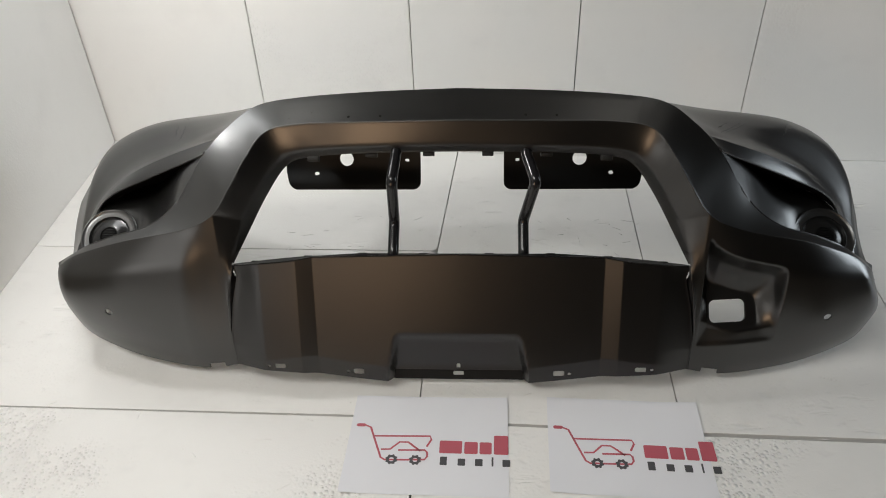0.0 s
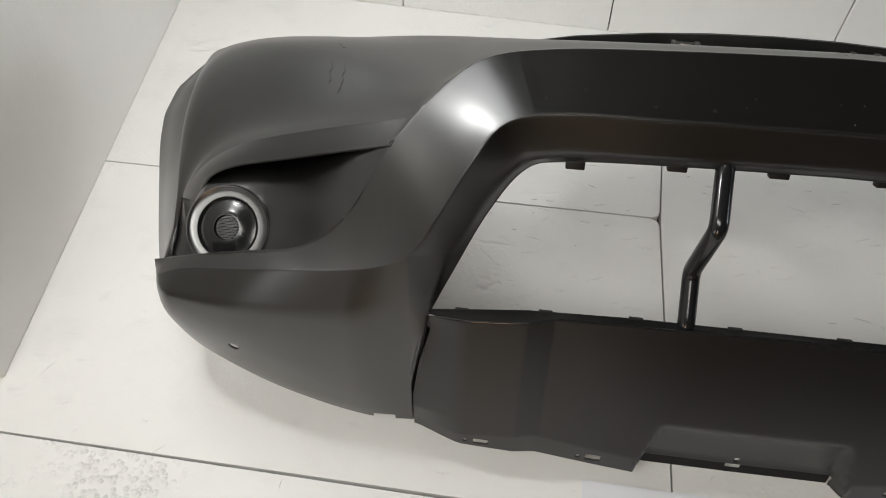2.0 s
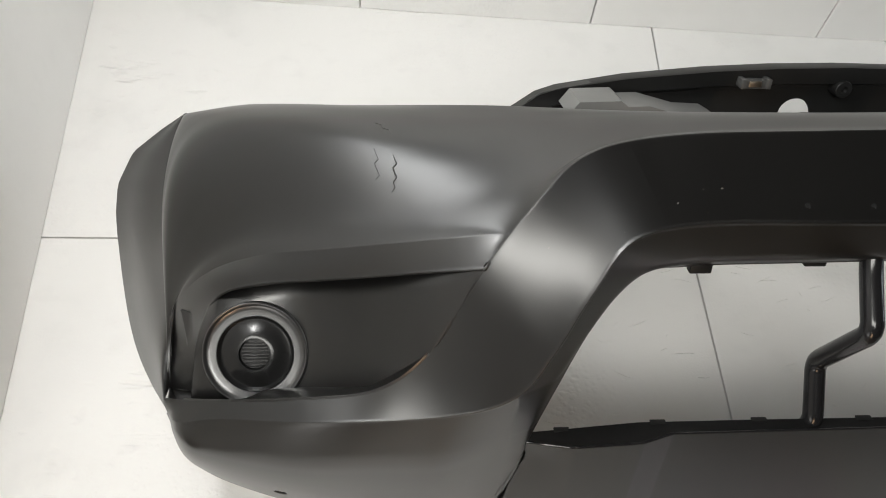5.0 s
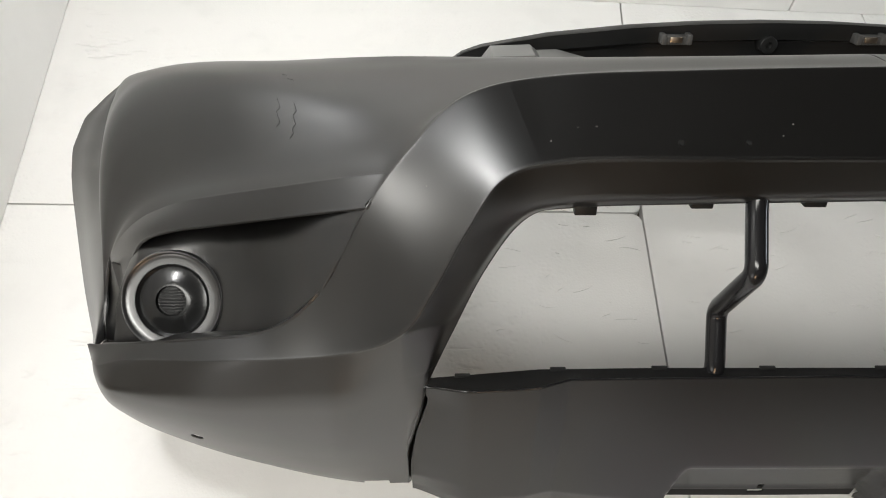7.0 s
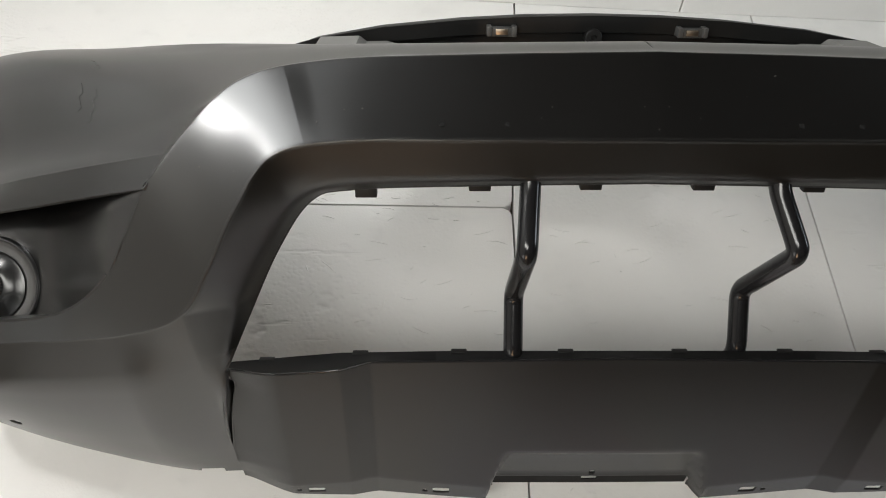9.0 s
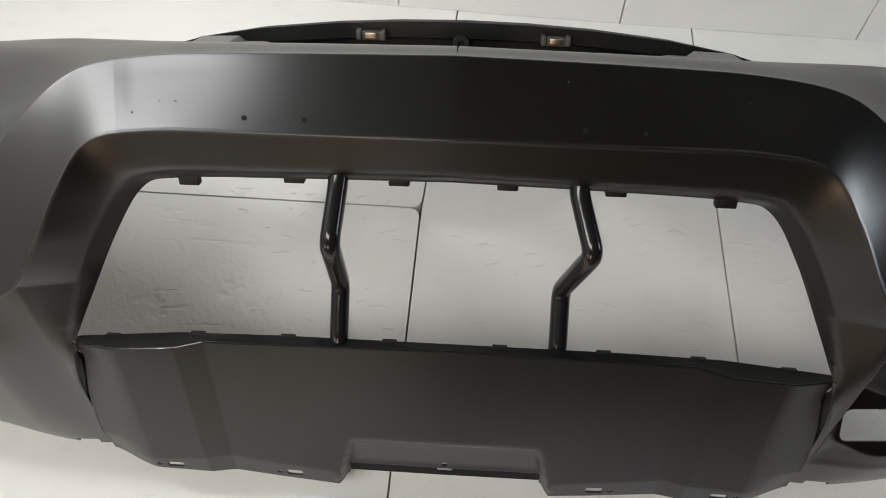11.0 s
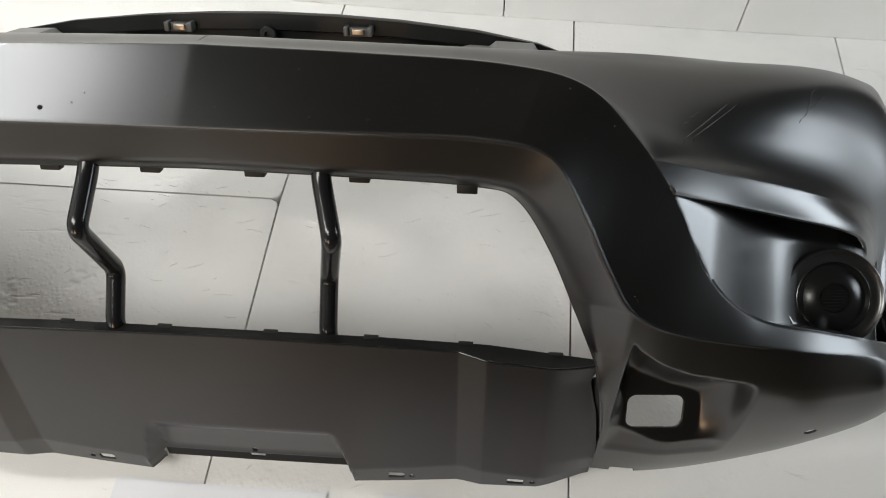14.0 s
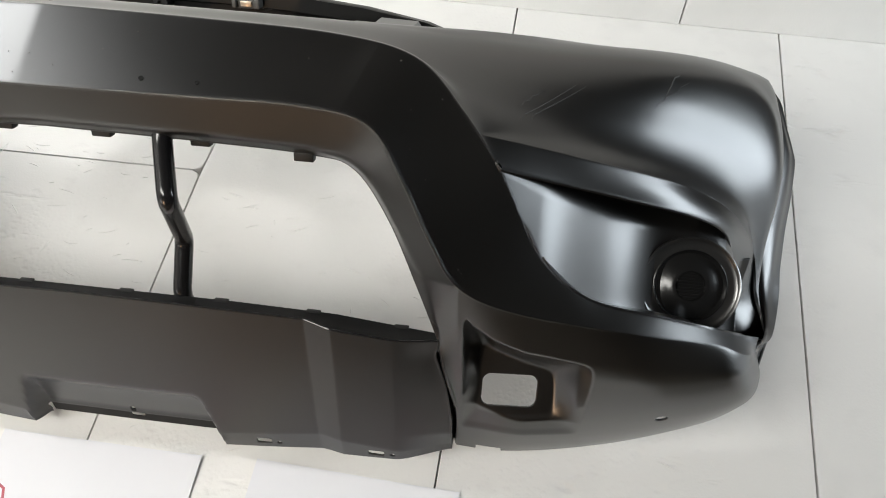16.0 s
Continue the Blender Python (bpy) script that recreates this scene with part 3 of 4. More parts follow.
# turned-back ends
for k in (0, -1):
    edge = np.array([r[k] for r in rows])
    deep = .010 + .050 * ease(.285 - edge[:, 1:2], 0, .09)
    skid.grid([edge, edge + np.array([0, 0, 1.0]) * deep], sides=(1,), push=splay)
plate = skid.build("skid_plate", SKID, bumper, "dark grey textured skid plate with a scooped centre")
flange = Skin()
flange.grid([[(p[0], p[1] + .0006, p[2] - .0012) for p in rows[0]], [(p[0], p[1] + .0016, p[2] + .0012) for p in rows[0]]] + lip, sides=(1,), push=splay)
flange.build("top_flange", MATT, plate, "matt black flange along the top edge", thick=.002, smooth=50)
SKID_EDGE = [splay((p[0], p[1] + .0006, p[2] + .0004)) for p in rows[0]]
scoop_lip = Skin()
LU = np.linspace(-.152, .152, 77)
scoop_lip.grid([[(u, v, skid_face(u, .05) + .040 + (.038 - v) * .25) for u in LU] for v in np.linspace(.040, .010, 14)], sides=(1,), cut=lambda u, v: rect(u, v, 0, .026, .0125, .0055))
scoop_lip.build("scoop_lip", MATT, plate, "matt black strip under the scoop", thick=.002)


def tube(name, points, radius, mat, parent, sides=16, label="", bend=.014):
    """A bent round bar through points, with rounded bends."""
    pts = [Vector(p) for p in points]
    path = [pts[0]]
    for a, b, c in zip(pts, pts[1:], pts[2:]):
        d0, d1 = (a - b).normalized(), (c - b).normalized()
        p0, p1 = b + d0 * min(bend, (a - b).length * .48), b + d1 * min(bend, (c - b).length * .48)
        for k in range(9):
            t = k / 8
            path.append(p0 * (1 - t) ** 2 + b * 2 * t * (1 - t) + p1 * t * t)
    path.append(pts[-1])
    verts, faces = [], []
    ref = Vector((1, 0, 0))
    for i, p in enumerate(path):
        d = (path[min(i + 1, len(path) - 1)] - path[max(i - 1, 0)]).normalized()
        x = (ref - d * ref.dot(d)).normalized()
        y = d.cross(x)
        for k in range(sides):
            a = 2 * math.pi * k / sides
            verts.append(p + (x * math.cos(a) + y * math.sin(a)) * radius)
    for i in range(len(path) - 1):
        for k in range(sides):
            j = (k + 1) % sides
            faces.append((i * sides + k, i * sides + j, (i + 1) * sides + j, (i + 1) * sides + k))
    faces += [tuple(range(sides))[::-1], tuple(range((len(path) - 1) * sides, len(path) * sides))]
    return part(name, verts, faces, mat, parent, label, 40)


def box_part(name, centre, half, mat, parent, bevel=.0015, label=""):
    bm = box_bm([-h for h in half], list(half), bevel)
    m = Matrix(((1, 0, 0), (0, SB, CB), (0, CB, -SB))).to_4x4()
    for v in bm.verts:
        v.co = m @ v.co + Vector(place(centre))
    bmesh.ops.recalc_face_normals(bm, faces=bm.faces[:])
    return from_bm(name, bm, mat, parent, label, 40)


# Glossy tube added along the crease to catch a bright edge line.
tube("glint_bead", [place(p) for p in SKID_EDGE], .0015, TUBE, plate, 8, "thin glossy bead added for the bright edge line", .002)
for u in (-.32, -.19, -.063, .067, .195, .325):
    v = float(np.interp(abs(u), [0, .2, .33], [.541, .538, .529]))
    box_part("clip_tab", (u, v - .001, -.066), (.0125, .006, .006), BACK, bumper)
for u in (-.455, -.335, -.21, -.075, .07, .205, .33, .45):
    v, w = lip_top(u)
    box_part("seat_tab", (u, v - .0003, w), (.010, .0014, .004), BACK, bumper)


tube("support_tube", [(-.133, .205, .545), (-.134, .172, .518), (-.139, .104, .487), (-.142, .119, .374), (-.142, .058, .328), (-.142, .056, .28)], .0122, TUBE, bumper, label="bent gloss black steel tube")
tube("support_tube", [(.150, .205, .545), (.150, .176, .516), (.169, .108, .484), (.146, .126, .372), (.146, .066, .322), (.146, .064, .28)], .0122, TUBE, bumper, label="bent gloss black steel tube")


# lamp blanks in the two recesses
def revolve(profile, n=56):
    verts, faces = [], []
    for r, h in profile:
        for k in range(n):
            a = 2 * math.pi * k / n
            verts.append((r * math.cos(a), r * math.sin(a), h))
    for i in range(len(profile) - 1):
        for k in range(n):
            j = (k + 1) % n
            faces.append((i * n + k, i * n + j, (i + 1) * n + j, (i + 1) * n + k))
    faces.append(tuple(range((len(profile) - 1) * n, len(profile) * n)))
    return verts, faces


for side in (-1, 1):
    z = Vector(place((side * .02, .47, -.88))).normalized()
    x = Vector((1, 0, 0))
    x = (x - z * x.dot(z)).normalized()
    y = z.cross(x)
    frame_m = (Matrix((x, y, z)).transposed() * 1.13).to_4x4()
    frame_m.translation = Vector(place((side * .847 - (.010 if side > 0 else 0), .345, .016 + (.003 if side > 0 else 0))))
    rim = revolve([(.0500, -.055), (.0605, -.055), (.0612, -.001), (.0607, .0016), (.0596, .0024), (.0582, .0019), (.0572, .0006), (.0560, -.0004), (.0510, -.0010), (.0452, -.0012), (.0444, -.0006)])
    ring = part("lamp_blank", [frame_m @ Vector(v) for v in rim[0]], rim[1][:-1], RIM, bumper, "round black fog lamp blank", 35)
    bowl = revolve([(.0442, -.012), (.0442, -.0010), (.0436, .0002), (.0428, -.0004), (.0418, -.0034), (.0405, -.0046), (.036, -.0036), (.030, -.0008), (.024, .0018), (.0198, .0028), (.0184, .0028), (.0176, -.0010), (.0172, -.0024)])
    part("dome", [frame_m @ Vector(v) for v in bowl[0]], bowl[1], GLOSS, ring, "", 35)
    for k in range(8):
        yy_ = -.0135 + .00386 * k
        half = math.sqrt(max(.0165 ** 2 - yy_ ** 2, 0)) * .97
        bm = box_bm((-half, yy_ - .0011, -.003), (half, yy_ + .0011, .0022), .0006, 1)
        for v in bm.verts:
            v.co = frame_m @ v.co
        from_bm("slat", bm, GLOSS, ring, "", 40)

# bracket behind the top bar
bracket = Skin()
BU = np.linspace(-.492, .492, 165)


def b_top(u):
    return float(np.interp(abs(u), [0, .10, .20, .32, .42, .45, .492], [.657, .655, .649, .636, .617, .606, .575]))


def b_low(u):
    return float(np.interp(abs(u), [0, .492], [.437, .437]))


def b_keep(u, v):
    a = abs(u)
    half = .484 - .25 * max(0, .05 - (v - .437)) ** 1.0
    flap = min(a - .112, half - a, v - .437)
    corner = .02
    dx, dy = half - a, v - .437
    if dx < corner and dy < corner:
        flap = min(flap, corner - math.hypot(corner - dx, corner - dy))
    dx = a - .112
    if dx < corner and dy < corner:
        flap = min(flap, corner - math.hypot(corner - dx, corner - dy))
    body = flap if v < .55 else max(flap, min(v - .55, .492 - a))
    gap = 1.0 if u > 0 else -min(a - .032, .082 - a, .604 - v, .025 - math.hypot(a - .057, max(v - .579, 0)) if v > .579 else 1)
    holes = min(math.hypot(a - .314, v - .520) - .019, rect(a, v, .398, .481, .007, .0045), rect(a, v, .149, .516, .006, .004))
    post = min(v - .575, .115 - a)
    return min(max(body, post), gap, holes)


rows = []
for f in np.r_[np.linspace(0, 1, 46)]:
    r = []
    for u in BU:
        lo, hi = b_low(u), b_top(u)
        v = lo + (hi - lo) * f
        w = .283 + .05 * (abs(u) / .49) ** 2 * .3
        w -= .012 * float(ease(v, hi - .030, hi - .024)) + .004 * math.sin(v * 60)
        r.append((u, v, w))
    rows.append(r)
rim_rows = [[(u, b_top(u) + .001, .274 + .015 * (abs(u) / .49) ** 2) for u in BU], [(u, b_top(u) - .006, .315 + .015 * (abs(u) / .49) ** 2) for u in BU]]
bracket.grid(rows, sides=(1,), cut=b_keep)
bracket.grid([rows[-1]] + rim_rows, sides=(1,))
back = bracket.build("grille_bracket", BACK, bumper, "raw black plastic bracket behind the top bar")
for u in (-.142, .140):
    clip = box_part("metal_clip", (u, .634, .266), (.018, .0065, .008), CLIP, back, .0015, "spring clip with a bare metal tongue")
    box_part("tongue", (u, .635, .2575), (.009, .0040, .0025), STEEL, clip, .0008)
    for d in (-1, 1):
        box_part("jaw", (u + d * .0185, .636, .262), (.0035, .007, .010), CLIP, clip, .001)
boss_m = Matrix.Translation(place((-.004, .626, .262))) @ Matrix(((1, 0, 0), (0, SB, -CB), (0, CB, SB))).to_4x4()
prof = revolve([(.0125, -.02), (.0125, .0), (.0115, .001), (.005, .001), (.004, -.003), (.0030, -.004)], 28)
part("screw_boss", [boss_m @ Vector(v) for v in prof[0]], prof[1], BACK, back, "", 35)
for side in (-1, 1):
    web = Skin()
    top = np.array([(.424, .607, .20), (.410, .626, .20), (.352, .628, .20), (.342, .620, .20), (.312, .621, .20), (.256, .606, .20), (.215, .604, .20), (.20, .596, .20)])
    low = top * np.array([1, 0, 1]) + np.array([0, .565, 0])
    web.grid([top, low], sides=(side,))
    web.grid([top, top + np.array([0, -.003, .07])], sides=(side,))
    web.build("end_web", WEB, bumper, "grey plastic stiffening web", thick=.0025)
# deck between the top lip and the bracket
deck = Skin()
t_in = np.array([(p[0], p[1] - .012, p[2] - .004) for p in span(RAIL_T, 0, cut_at(RAIL_T, .44), 40)])
t_low = t_in + np.array([0, -.05, .02])
deck.grid(between(t_in, t_low, np.linspace(0, 1, 4)))
for a, b in ((0, .05), (.19, .27), (.40, .44)):
    rib = np.array([(u, np.interp(u, t_low[:, 0], t_low[:, 1]), np.interp(u, t_low[:, 0], t_low[:, 2])) for u in np.linspace(a, b, 5)])
    deck.grid(between(rib, np.stack([rib[:, 0], rib[:, 1] * 0 + .585, rib[:, 2] * 0 + .280], 1), np.linspace(0, 1, 4)))
deck.build("top_return", BACK, bumper, "raw black inner lip", thick=.0025)

# screw holes and scuffs on the top bar
# Closed discs on the skin; the dark inside of each hole is painted.
for u, v, r in ((-.2345, .619, .0030), (-.1655, .620, .0028), (.147, .620, .0030), (.213, .619, .0026)):
    a, b = by_u(RAIL_N[:200], np.array([abs(u)]))[0], by_u(RAIL_O[:200], np.array([abs(u)]))[0]
    at = a + (b - a) * (v - a[1]) / (b[1] - a[1])
    up = Vector(place((0, .743, -.668)))
    side = Vector((1, 0, 0))
    along = up.cross(side)
    c = Vector(place((u, at[1], at[2]))) + up * .0006
    ring_pts = [c + (side * math.cos(k * math.pi / 8) + along * math.sin(k * math.pi / 8)) * r for k in range(16)]
    deep = [p - up * .003 for p in ring_pts]
    part("screw_hole", ring_pts + deep, [tuple(range(16))] + [(k, (k + 1) % 16, 16 + (k + 1) % 16, 16 + k) for k in range(16)], HOLE, bumper)

# dust specks and scratches on the skin
rnd = random.Random(11)
up = Vector(place((0, .6, -.8))).normalized()


def speck(at, size, name="dust_speck", stretch=1.0, turn=0.0, lift=.0012):
    side = Vector((1, 0, 0))
    along = up.cross(side).normalized()
    side, along = side * math.cos(turn) + along * math.sin(turn), along * math.cos(turn) - side * math.sin(turn)
    pts = [Vector(place(at)) + up * lift + side * size * stretch * math.cos(a) + along * size * math.sin(a) for a in (0, 1.0, 2.2, 3.1, 4.1, 5.3)]
    low_pts = [p - up * .0016 for p in pts]
    part(name, pts + low_pts, [tuple(range(6))] + [(k, (k + 1) % 6, 6 + (k + 1) % 6, 6 + k) for k in range(6)], DUST, bumper)


for k in range(24):
    j, i = rnd.randint(1, 7), rnd.randint(0, M1 + 12)
    p = strip[j][i].copy()
    p[0] *= rnd.choice((-1, 1))
    speck(p, rnd.uniform(.0004, .0008), stretch=rnd.uniform(.8, 1.8), turn=rnd.uniform(0, 3))

def scuff(cells, width, side):
    """A thin raised scratch that follows cells of the upper wing."""
    pts = []
    for j, i in cells:
        a, b = int(j), min(int(j) + 1, len(wing) - 1)
        p = wing[a][int(i)] + (wing[b][int(i)] - wing[a][int(i)]) * (j - a)
        pts.append(Vector(place(Skin.flex((p[0] * side, p[1], p[2])))) + Vector((0, -.2, .98)) * .0004)
    verts, faces = [], []
    for k, p in enumerate(pts):
        d = (pts[min(k + 1, len(pts) - 1)] - pts[max(k - 1, 0)]).normalized()
        n = Vector((.35 * side, -.25, .9)).normalized()
        x = d.cross(n).normalized() * width * (.35 + .65 * math.sin(math.pi * (k + .5) / len(pts)))
        verts += [p - x, p + n * .0006, p + x]
    for k in range(len(pts) - 1):
        faces += [(3 * k, 3 * k + 1, 3 * k + 4, 3 * k + 3), (3 * k + 1, 3 * k + 2, 3 * k + 5, 3 * k + 4)]
    part("scuff", verts, faces, SCUFF, bumper, "", 60)


for j0, i0, j1, i1, w, side in ((6, 96, 15, 103, .0006, 1), (7, 98, 15, 105, .0004, 1), (9, 95, 13, 98, .0004, 1), (15, 122, 19, 123, .0012, 1), (13, 121, 18, 126, .0004, 1),
                                (10, 108, 16, 105, .0010, -1), (12, 110, 17, 108, .0005, -1), (20, 104, 22, 106, .0008, -1)):
    scuff([(j0 + (j1 - j0) * k / 8, i0 + (i1 - i0) * k / 8) for k in range(9)], w, side)

# ---- sheets of paper ----
def flat_strip(points, width, lift, m):
    """A flat line of even width through points on a sheet."""
    p = [Vector((a, -b, 0)) for a, b in points]
    left, right = [], []
    for i in range(len(p)):
        d = (p[min(i + 1, len(p) - 1)] - p[max(i - 1, 0)]).normalized()
        n = Vector((-d.y, d.x, 0)) * width / 2
        left.append(m @ (p[i] + n + Vector((0, 0, lift))))
        right.append(m @ (p[i] - n + Vector((0, 0, lift))))
    k = len(p)
    return left + right, [(i, i + 1, k + i + 1, k + i) for i in range(k - 1)]


def gear(cx, cy, lift, m):
    verts, faces = [], []
    n = 32
    for i in range(n):
        a = 2 * math.pi * i / n
        for r in (.0052, .0135 if (i // 2) % 2 else .0112):
            verts.append(m @ Vector((cx + r * math.cos(a), -cy + r * math.sin(a), lift)))
    for i in range(n):
        j = (i + 1) % n
        faces.append((2 * i, 2 * i + 1, 2 * j + 1, 2 * j))
    return verts, faces


def plain_bar(x0, y0, x1, y1, lift, m, r=.003):
    pts = []
    for cx, cy, a0 in ((x1 - r, -y0 - r, 0), (x0 + r, -y0 - r, 90), (x0 + r, -y1 + r, 180), (x1 - r, -y1 + r, 270)):
        for k in range(4):
            a = radians(a0 + 30 * k)
            pts.append(m @ Vector((cx + r * math.cos(a), cy + r * math.sin(a), lift)))
    return pts, [tuple(range(len(pts)))]


def sheet(corner, angle, width, height, seed):
    rnd = random.Random(seed)
    thing = empty("paper_sheet", "white paper sheet printed with a red cart emblem, on floor", "paper sheet", group="printed sheets")
    m = Matrix.Translation((corner[0], corner[1], .0012)) @ Matrix.Rotation(radians(angle), 4, "Z")
    verts, faces = [], []
    nx, ny = 24, 18
    for k in (0, 1):
        for j in range(ny + 1):
            for i in range(nx + 1):
                x, y = width * i / nx, height * j / ny
                curl = .004 * (ease(i / nx, .75, 1) * ease(1 - j / ny, .6, 1)) + .0035 * ease(1 - i / nx, .85, 1) * ease(j / ny, .7, 1)
                verts.append(m @ Vector((x, -y, float(curl) * (1 + .3 * rnd.random() * 0) + .0003 - .0003 * k)))
    n = (nx + 1) * (ny + 1)
    for j in range(ny):
        for i in range(nx):
            a = j * (nx + 1) + i
            q = (a, a + nx + 1, a + nx + 2, a + 1)
            faces.append(q)
            faces.append(tuple(n + v for v in q)[::-1])
    part("page", verts, faces, PAPER, thing, "", 40)
    up = .0006
    for pts in ([(.032, .088), (.045, .094), (.061, .135), (.077, .175), (.086, .181), (.130, .180), (.172, .178), (.177, .170), (.176, .159), (.171, .153), (.113, .155)],
                [(.053, .118), (.12, .1165), (.180, .115), (.183, .125), (.174, .144)], [(.075, .154), (.095, .153), (.114, .133), (.133, .133), (.161, .156)]):
        part("emblem_line", *flat_strip(pts, .0045, up, m), RED, thing)
    part("emblem_knob", *plain_bar(.012, .0835, .033, .0925, up, m, .004), RED, thing)
    for cx in (.101, .152):
        part("emblem_wheel", *gear(cx, .180, up * 1.6, m), INK, thing)
    for x0, x1, y0 in ((.202, .251, .126), (.256, .285, .128), (.289, .315, .128), (.320, .351, .109)):
        part("red_bar", *plain_bar(x0, y0, x1, .160, up, m), RED, thing)
    for x0, x1, y0 in ((.205, .220, .169), (.243, .259, .173), (.280, .296, .173), (.315, .319, .167), (.338, .354, .173)):
        part("grey_bar", *plain_bar(x0, y0, x1, .191, up, m, .0015), INK, thing)
    return thing


sheet((-.237, -.058), -.7, .351, .266, 3)
sheet((.205, -.055), -2.4, .337, .258, 5)

# ---- floor and walls ----
floor = part("floor", [(-4, -3.5, -.03), (4, -3.5, -.03), (4, 3, -.03), (-4, 3, -.03)], [(0, 1, 2, 3)], TERRAZZO)
tagged(floor, "brown speckled terrazzo floor under white boards", "floor", kind="structure")


def slab(name, corners, thick, mat, parent, lift=0.0, bevel=0.004):
    """A board from four corners on the ground plan."""
    soft = []
    for k, c in enumerate(corners):
        c, a, b = Vector(c), Vector(corners[k - 1]), Vector(corners[(k + 1) % len(corners)])
        p, q = c + (a - c).normalized() * .016, c + (b - c).normalized() * .016
        soft += [tuple(p * (1 - t) ** 2 + c * 2 * t * (1 - t) + q * t * t) for t in (0, .25, .5, .75, 1)]
    corners = soft
    bm = bmesh.new()
    lo = [bm.verts.new((x, y, lift - thick)) for x, y in corners]
    hi = [bm.verts.new((x, y, lift)) for x, y in corners]
    bm.faces.new(hi)
    bm.faces.new(lo[::-1])
    for i in range(len(lo)):
        j = (i + 1) % len(lo)
        bm.faces.new([lo[i], lo[j], hi[j], hi[i]])
    bmesh.ops.bevel(bm, geom=bm.edges[:], offset=bevel, segments=2, affect="EDGES", profile=0.5)
    return from_bm(name, bm, mat, parent)


mat_floor = empty("floor_boards", "white foam boards laid edge to edge on the floor", "floor covering", kind="structure")
G_ = 0.0015
slab("board", [(-1.37, .553), (-.083, .530), (-.038, 1.19), (-1.43, 1.31)], .028, BOARD, mat_floor)
slab("board", [(-1.30, -.100), (-.092, -.118), (-.084, .526), (-1.37, .549)], .028, BOARD, mat_floor)
slab("board", [(-.089, -.125), (.496, -.150), (.545, 1.14), (-.034, 1.19), (-.080, .52)], .028, BOARD, mat_floor)
slab("board", [(.499, -.150), (1.087, -.166), (1.172, 1.12), (.549, 1.14)], .028, BOARD, mat_floor)
slab("board", [(1.091, -.17), (1.55, -.185), (1.60, 1.11), (1.176, 1.12)], .028, BOARD, mat_floor)
slab("board", [(-1.29, -.62), (-.09, -.63), (-.094, -.125), (-1.30, -.104)], .028, PEBBLED, mat_floor)
slab("board", [(-.087, -.39), (.49, -.395), (.494, -.158), (-.091, -.133)], .028, BOARD, mat_floor)
slab("board", [(.493, -.395), (.975, -.40), (.98, -.175), (.497, -.161)], .028, PEBBLED, mat_floor)


def board_scratches(count, lo, hi, seed):
    """Short ridges and nicks torn up on the boards, lying flat."""
    rnd = random.Random(seed)
    verts, faces = [], []
    for _ in range(count):
        c = Vector((rnd.uniform(lo[0], hi[0]), rnd.uniform(lo[1], hi[1]), 0))
        turn = rnd.gauss(0, .35) if rnd.random() < .7 else rnd.uniform(0, 3)
        size, wide, n = rnd.uniform(.006, .045), rnd.uniform(.0006, .0017), 7
        bow = rnd.uniform(-.35, .35)
        base = len(verts)
        for k in range(n):
            t = k / (n - 1) - .5
            p = c + Vector((math.cos(turn), math.sin(turn), 0)) * size * t + Vector((-math.sin(turn), math.cos(turn), 0)) * size * bow * (t * t + rnd.uniform(-.04, .04))
            across = Vector((-math.sin(turn), math.cos(turn), 0)) * wide * (1 - 3.2 * t * t)
            verts += [p - across + Vector((0, 0, -.0002)), p + Vector((0, 0, .0012 * (1 - 3 * t * t))), p + across + Vector((0, 0, -.0002))]
        for k in range(n - 1):
            a = base + 3 * k
            faces += [(a, a + 3, a + 4, a + 1), (a + 1, a + 4, a + 5, a + 2)]
    ob = part("scratch_mark", verts, faces, BOARD, mat_floor, "", 60)
    ob["kind"] = "stuff"


board_scratches(110, (-.55, .12), (.56, .72), 4)
board_scratches(60, (-1.25, -.45), (1.1, .05), 9)


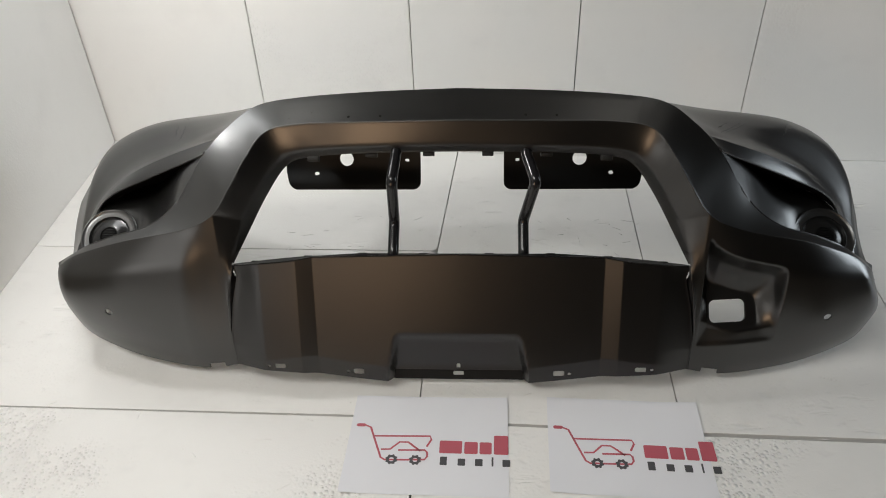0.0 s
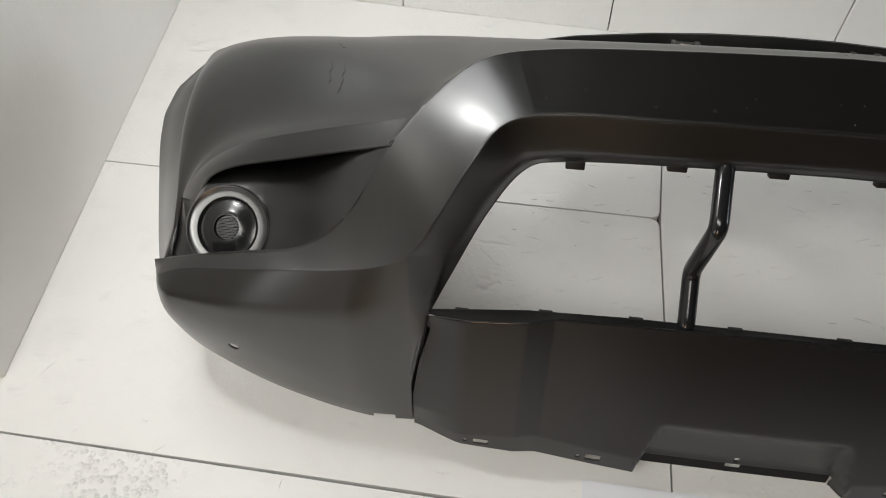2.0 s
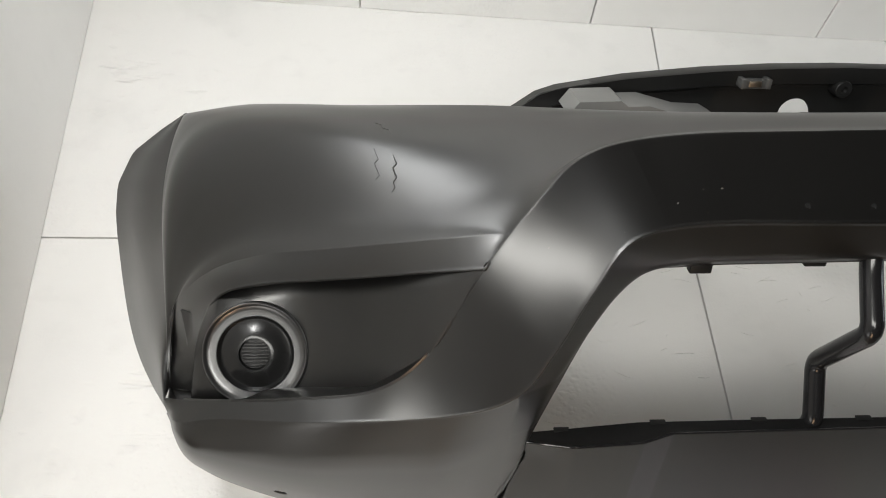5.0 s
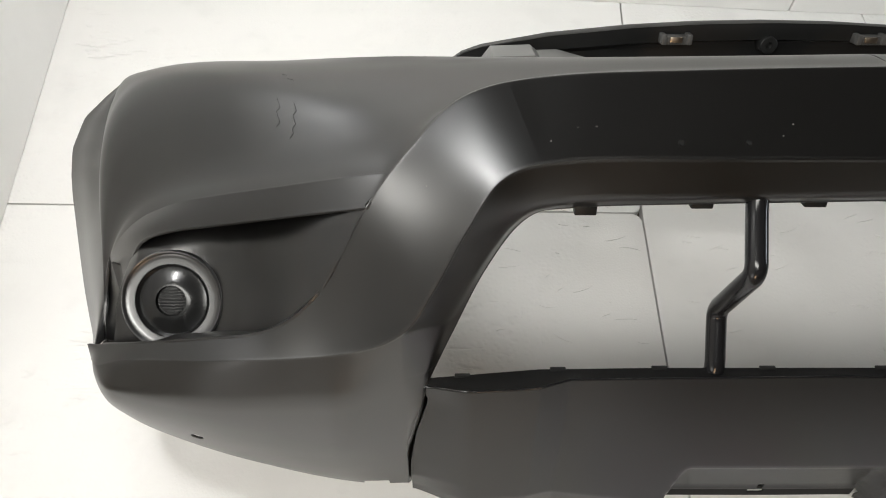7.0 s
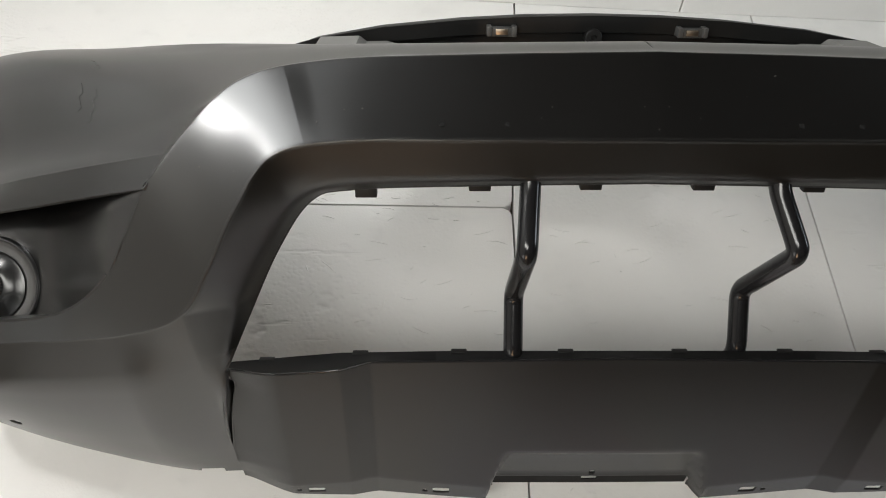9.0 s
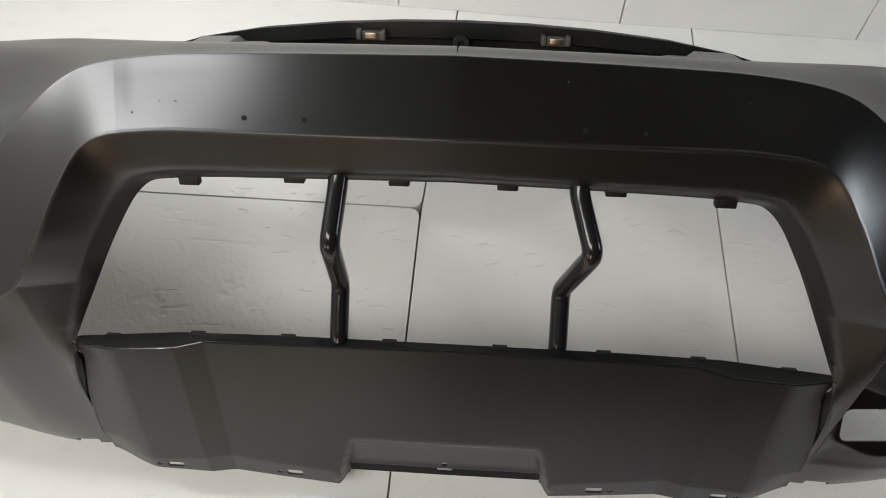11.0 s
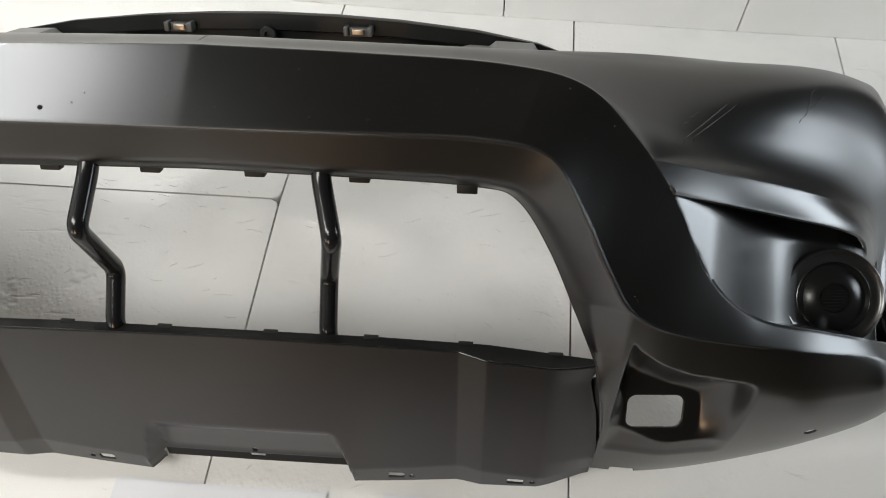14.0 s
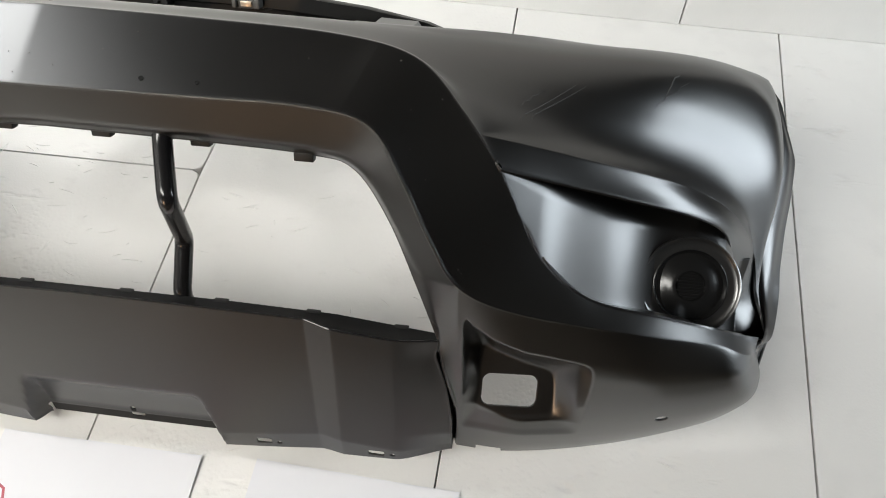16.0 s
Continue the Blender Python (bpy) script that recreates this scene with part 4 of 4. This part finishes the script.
def wall_board(p0, p1, height, thick, mat, parent, lean=0.0, base=0.0):
    (x0, y0), (x1, y1) = p0, p1
    d = Vector((x1 - x0, y1 - y0, 0)).normalized()
    n = Vector((-d.y, d.x, 0))
    bm = bmesh.new()
    vs = []
    for k in (0, 1):
        for (x, y, z) in ((x0, y0, base), (x1, y1, base), (x1, y1, height), (x0, y0, height)):
            vs.append(bm.verts.new(Vector((x, y, z)) + n * (thick * k) + n * lean * (z - base)))
    bm.faces.new(vs[:4][::-1])
    bm.faces.new(vs[4:])
    for i in range(4):
        j = (i + 1) % 4
        bm.faces.new([vs[i], vs[j], vs[4 + j], vs[4 + i]])
    bmesh.ops.recalc_face_normals(bm, faces=bm.faces[:])
    bmesh.ops.bevel(bm, geom=bm.edges[:], offset=.003, segments=2, affect="EDGES", profile=0.5)
    return from_bm("board", bm, mat, parent)


wall_north = empty("wall_north", "white foam boards standing along the back wall", "wall", kind="structure")
xs = [-1.41, -.755, -.19, .37, .94, 1.53]
mats = [WALL_BOARD, WALL_PEBBLED, WALL_BOARD, WALL_BOARD, WALL_PEBBLED]
for a, b, m in zip(xs[:-1], xs[1:], mats):
    yy = lambda x: float(np.interp(x, [-1.41, -.1, .55, 2.2], [1.272, 1.163, 1.117, 1.035]))
    wall_board((a + G_, yy(a)), (b - G_, yy(b)), 1.5, .03, m, wall_north)
wall_west = empty("wall_west", "white foam board standing along the side wall", "wall", kind="structure")
wall_board((-1.300, -.003), (-1.3985, 1.264), 1.45, .03, WALL_BOARD, wall_west)


# plain unseen room round the boards; near-black paint keeps its reflections dark
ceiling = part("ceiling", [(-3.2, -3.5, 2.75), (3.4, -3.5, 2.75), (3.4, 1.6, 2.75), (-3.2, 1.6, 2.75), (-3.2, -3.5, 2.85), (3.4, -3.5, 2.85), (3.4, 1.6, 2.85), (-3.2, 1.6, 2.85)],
               [(0, 1, 2, 3), (7, 6, 5, 4), (0, 4, 5, 1), (1, 5, 6, 2), (2, 6, 7, 3), (3, 7, 4, 0)], DARK_ROOM)
tagged(ceiling, "unseen ceiling painted near black to keep reflections dark", "ceiling", kind="structure")
# The one white wall is an added reflector for the bumper's left side.
for name, lo, hi in (("wall_1", (-3.2, 1.5, -.03), (3.4, 1.6, 2.75)), ("bounce_wall", (-2.25, -3.5, -.03), (-2.15, 1.5, 2.75)), ("wall_3", (3.4, -3.5, -.03), (3.5, 1.6, 2.75)), ("wall_4", (-3.3, -3.6, -.03), (3.5, -3.5, 2.75))):
    w = from_bm(name, box_bm(lo, hi), BOUNCE_WHITE if name == "bounce_wall" else DARK_ROOM)
    tagged(w, "unseen white wall added to bounce light onto the left side" if name == "bounce_wall" else "unseen room wall painted near black to keep reflections dark", "wall", kind="structure")
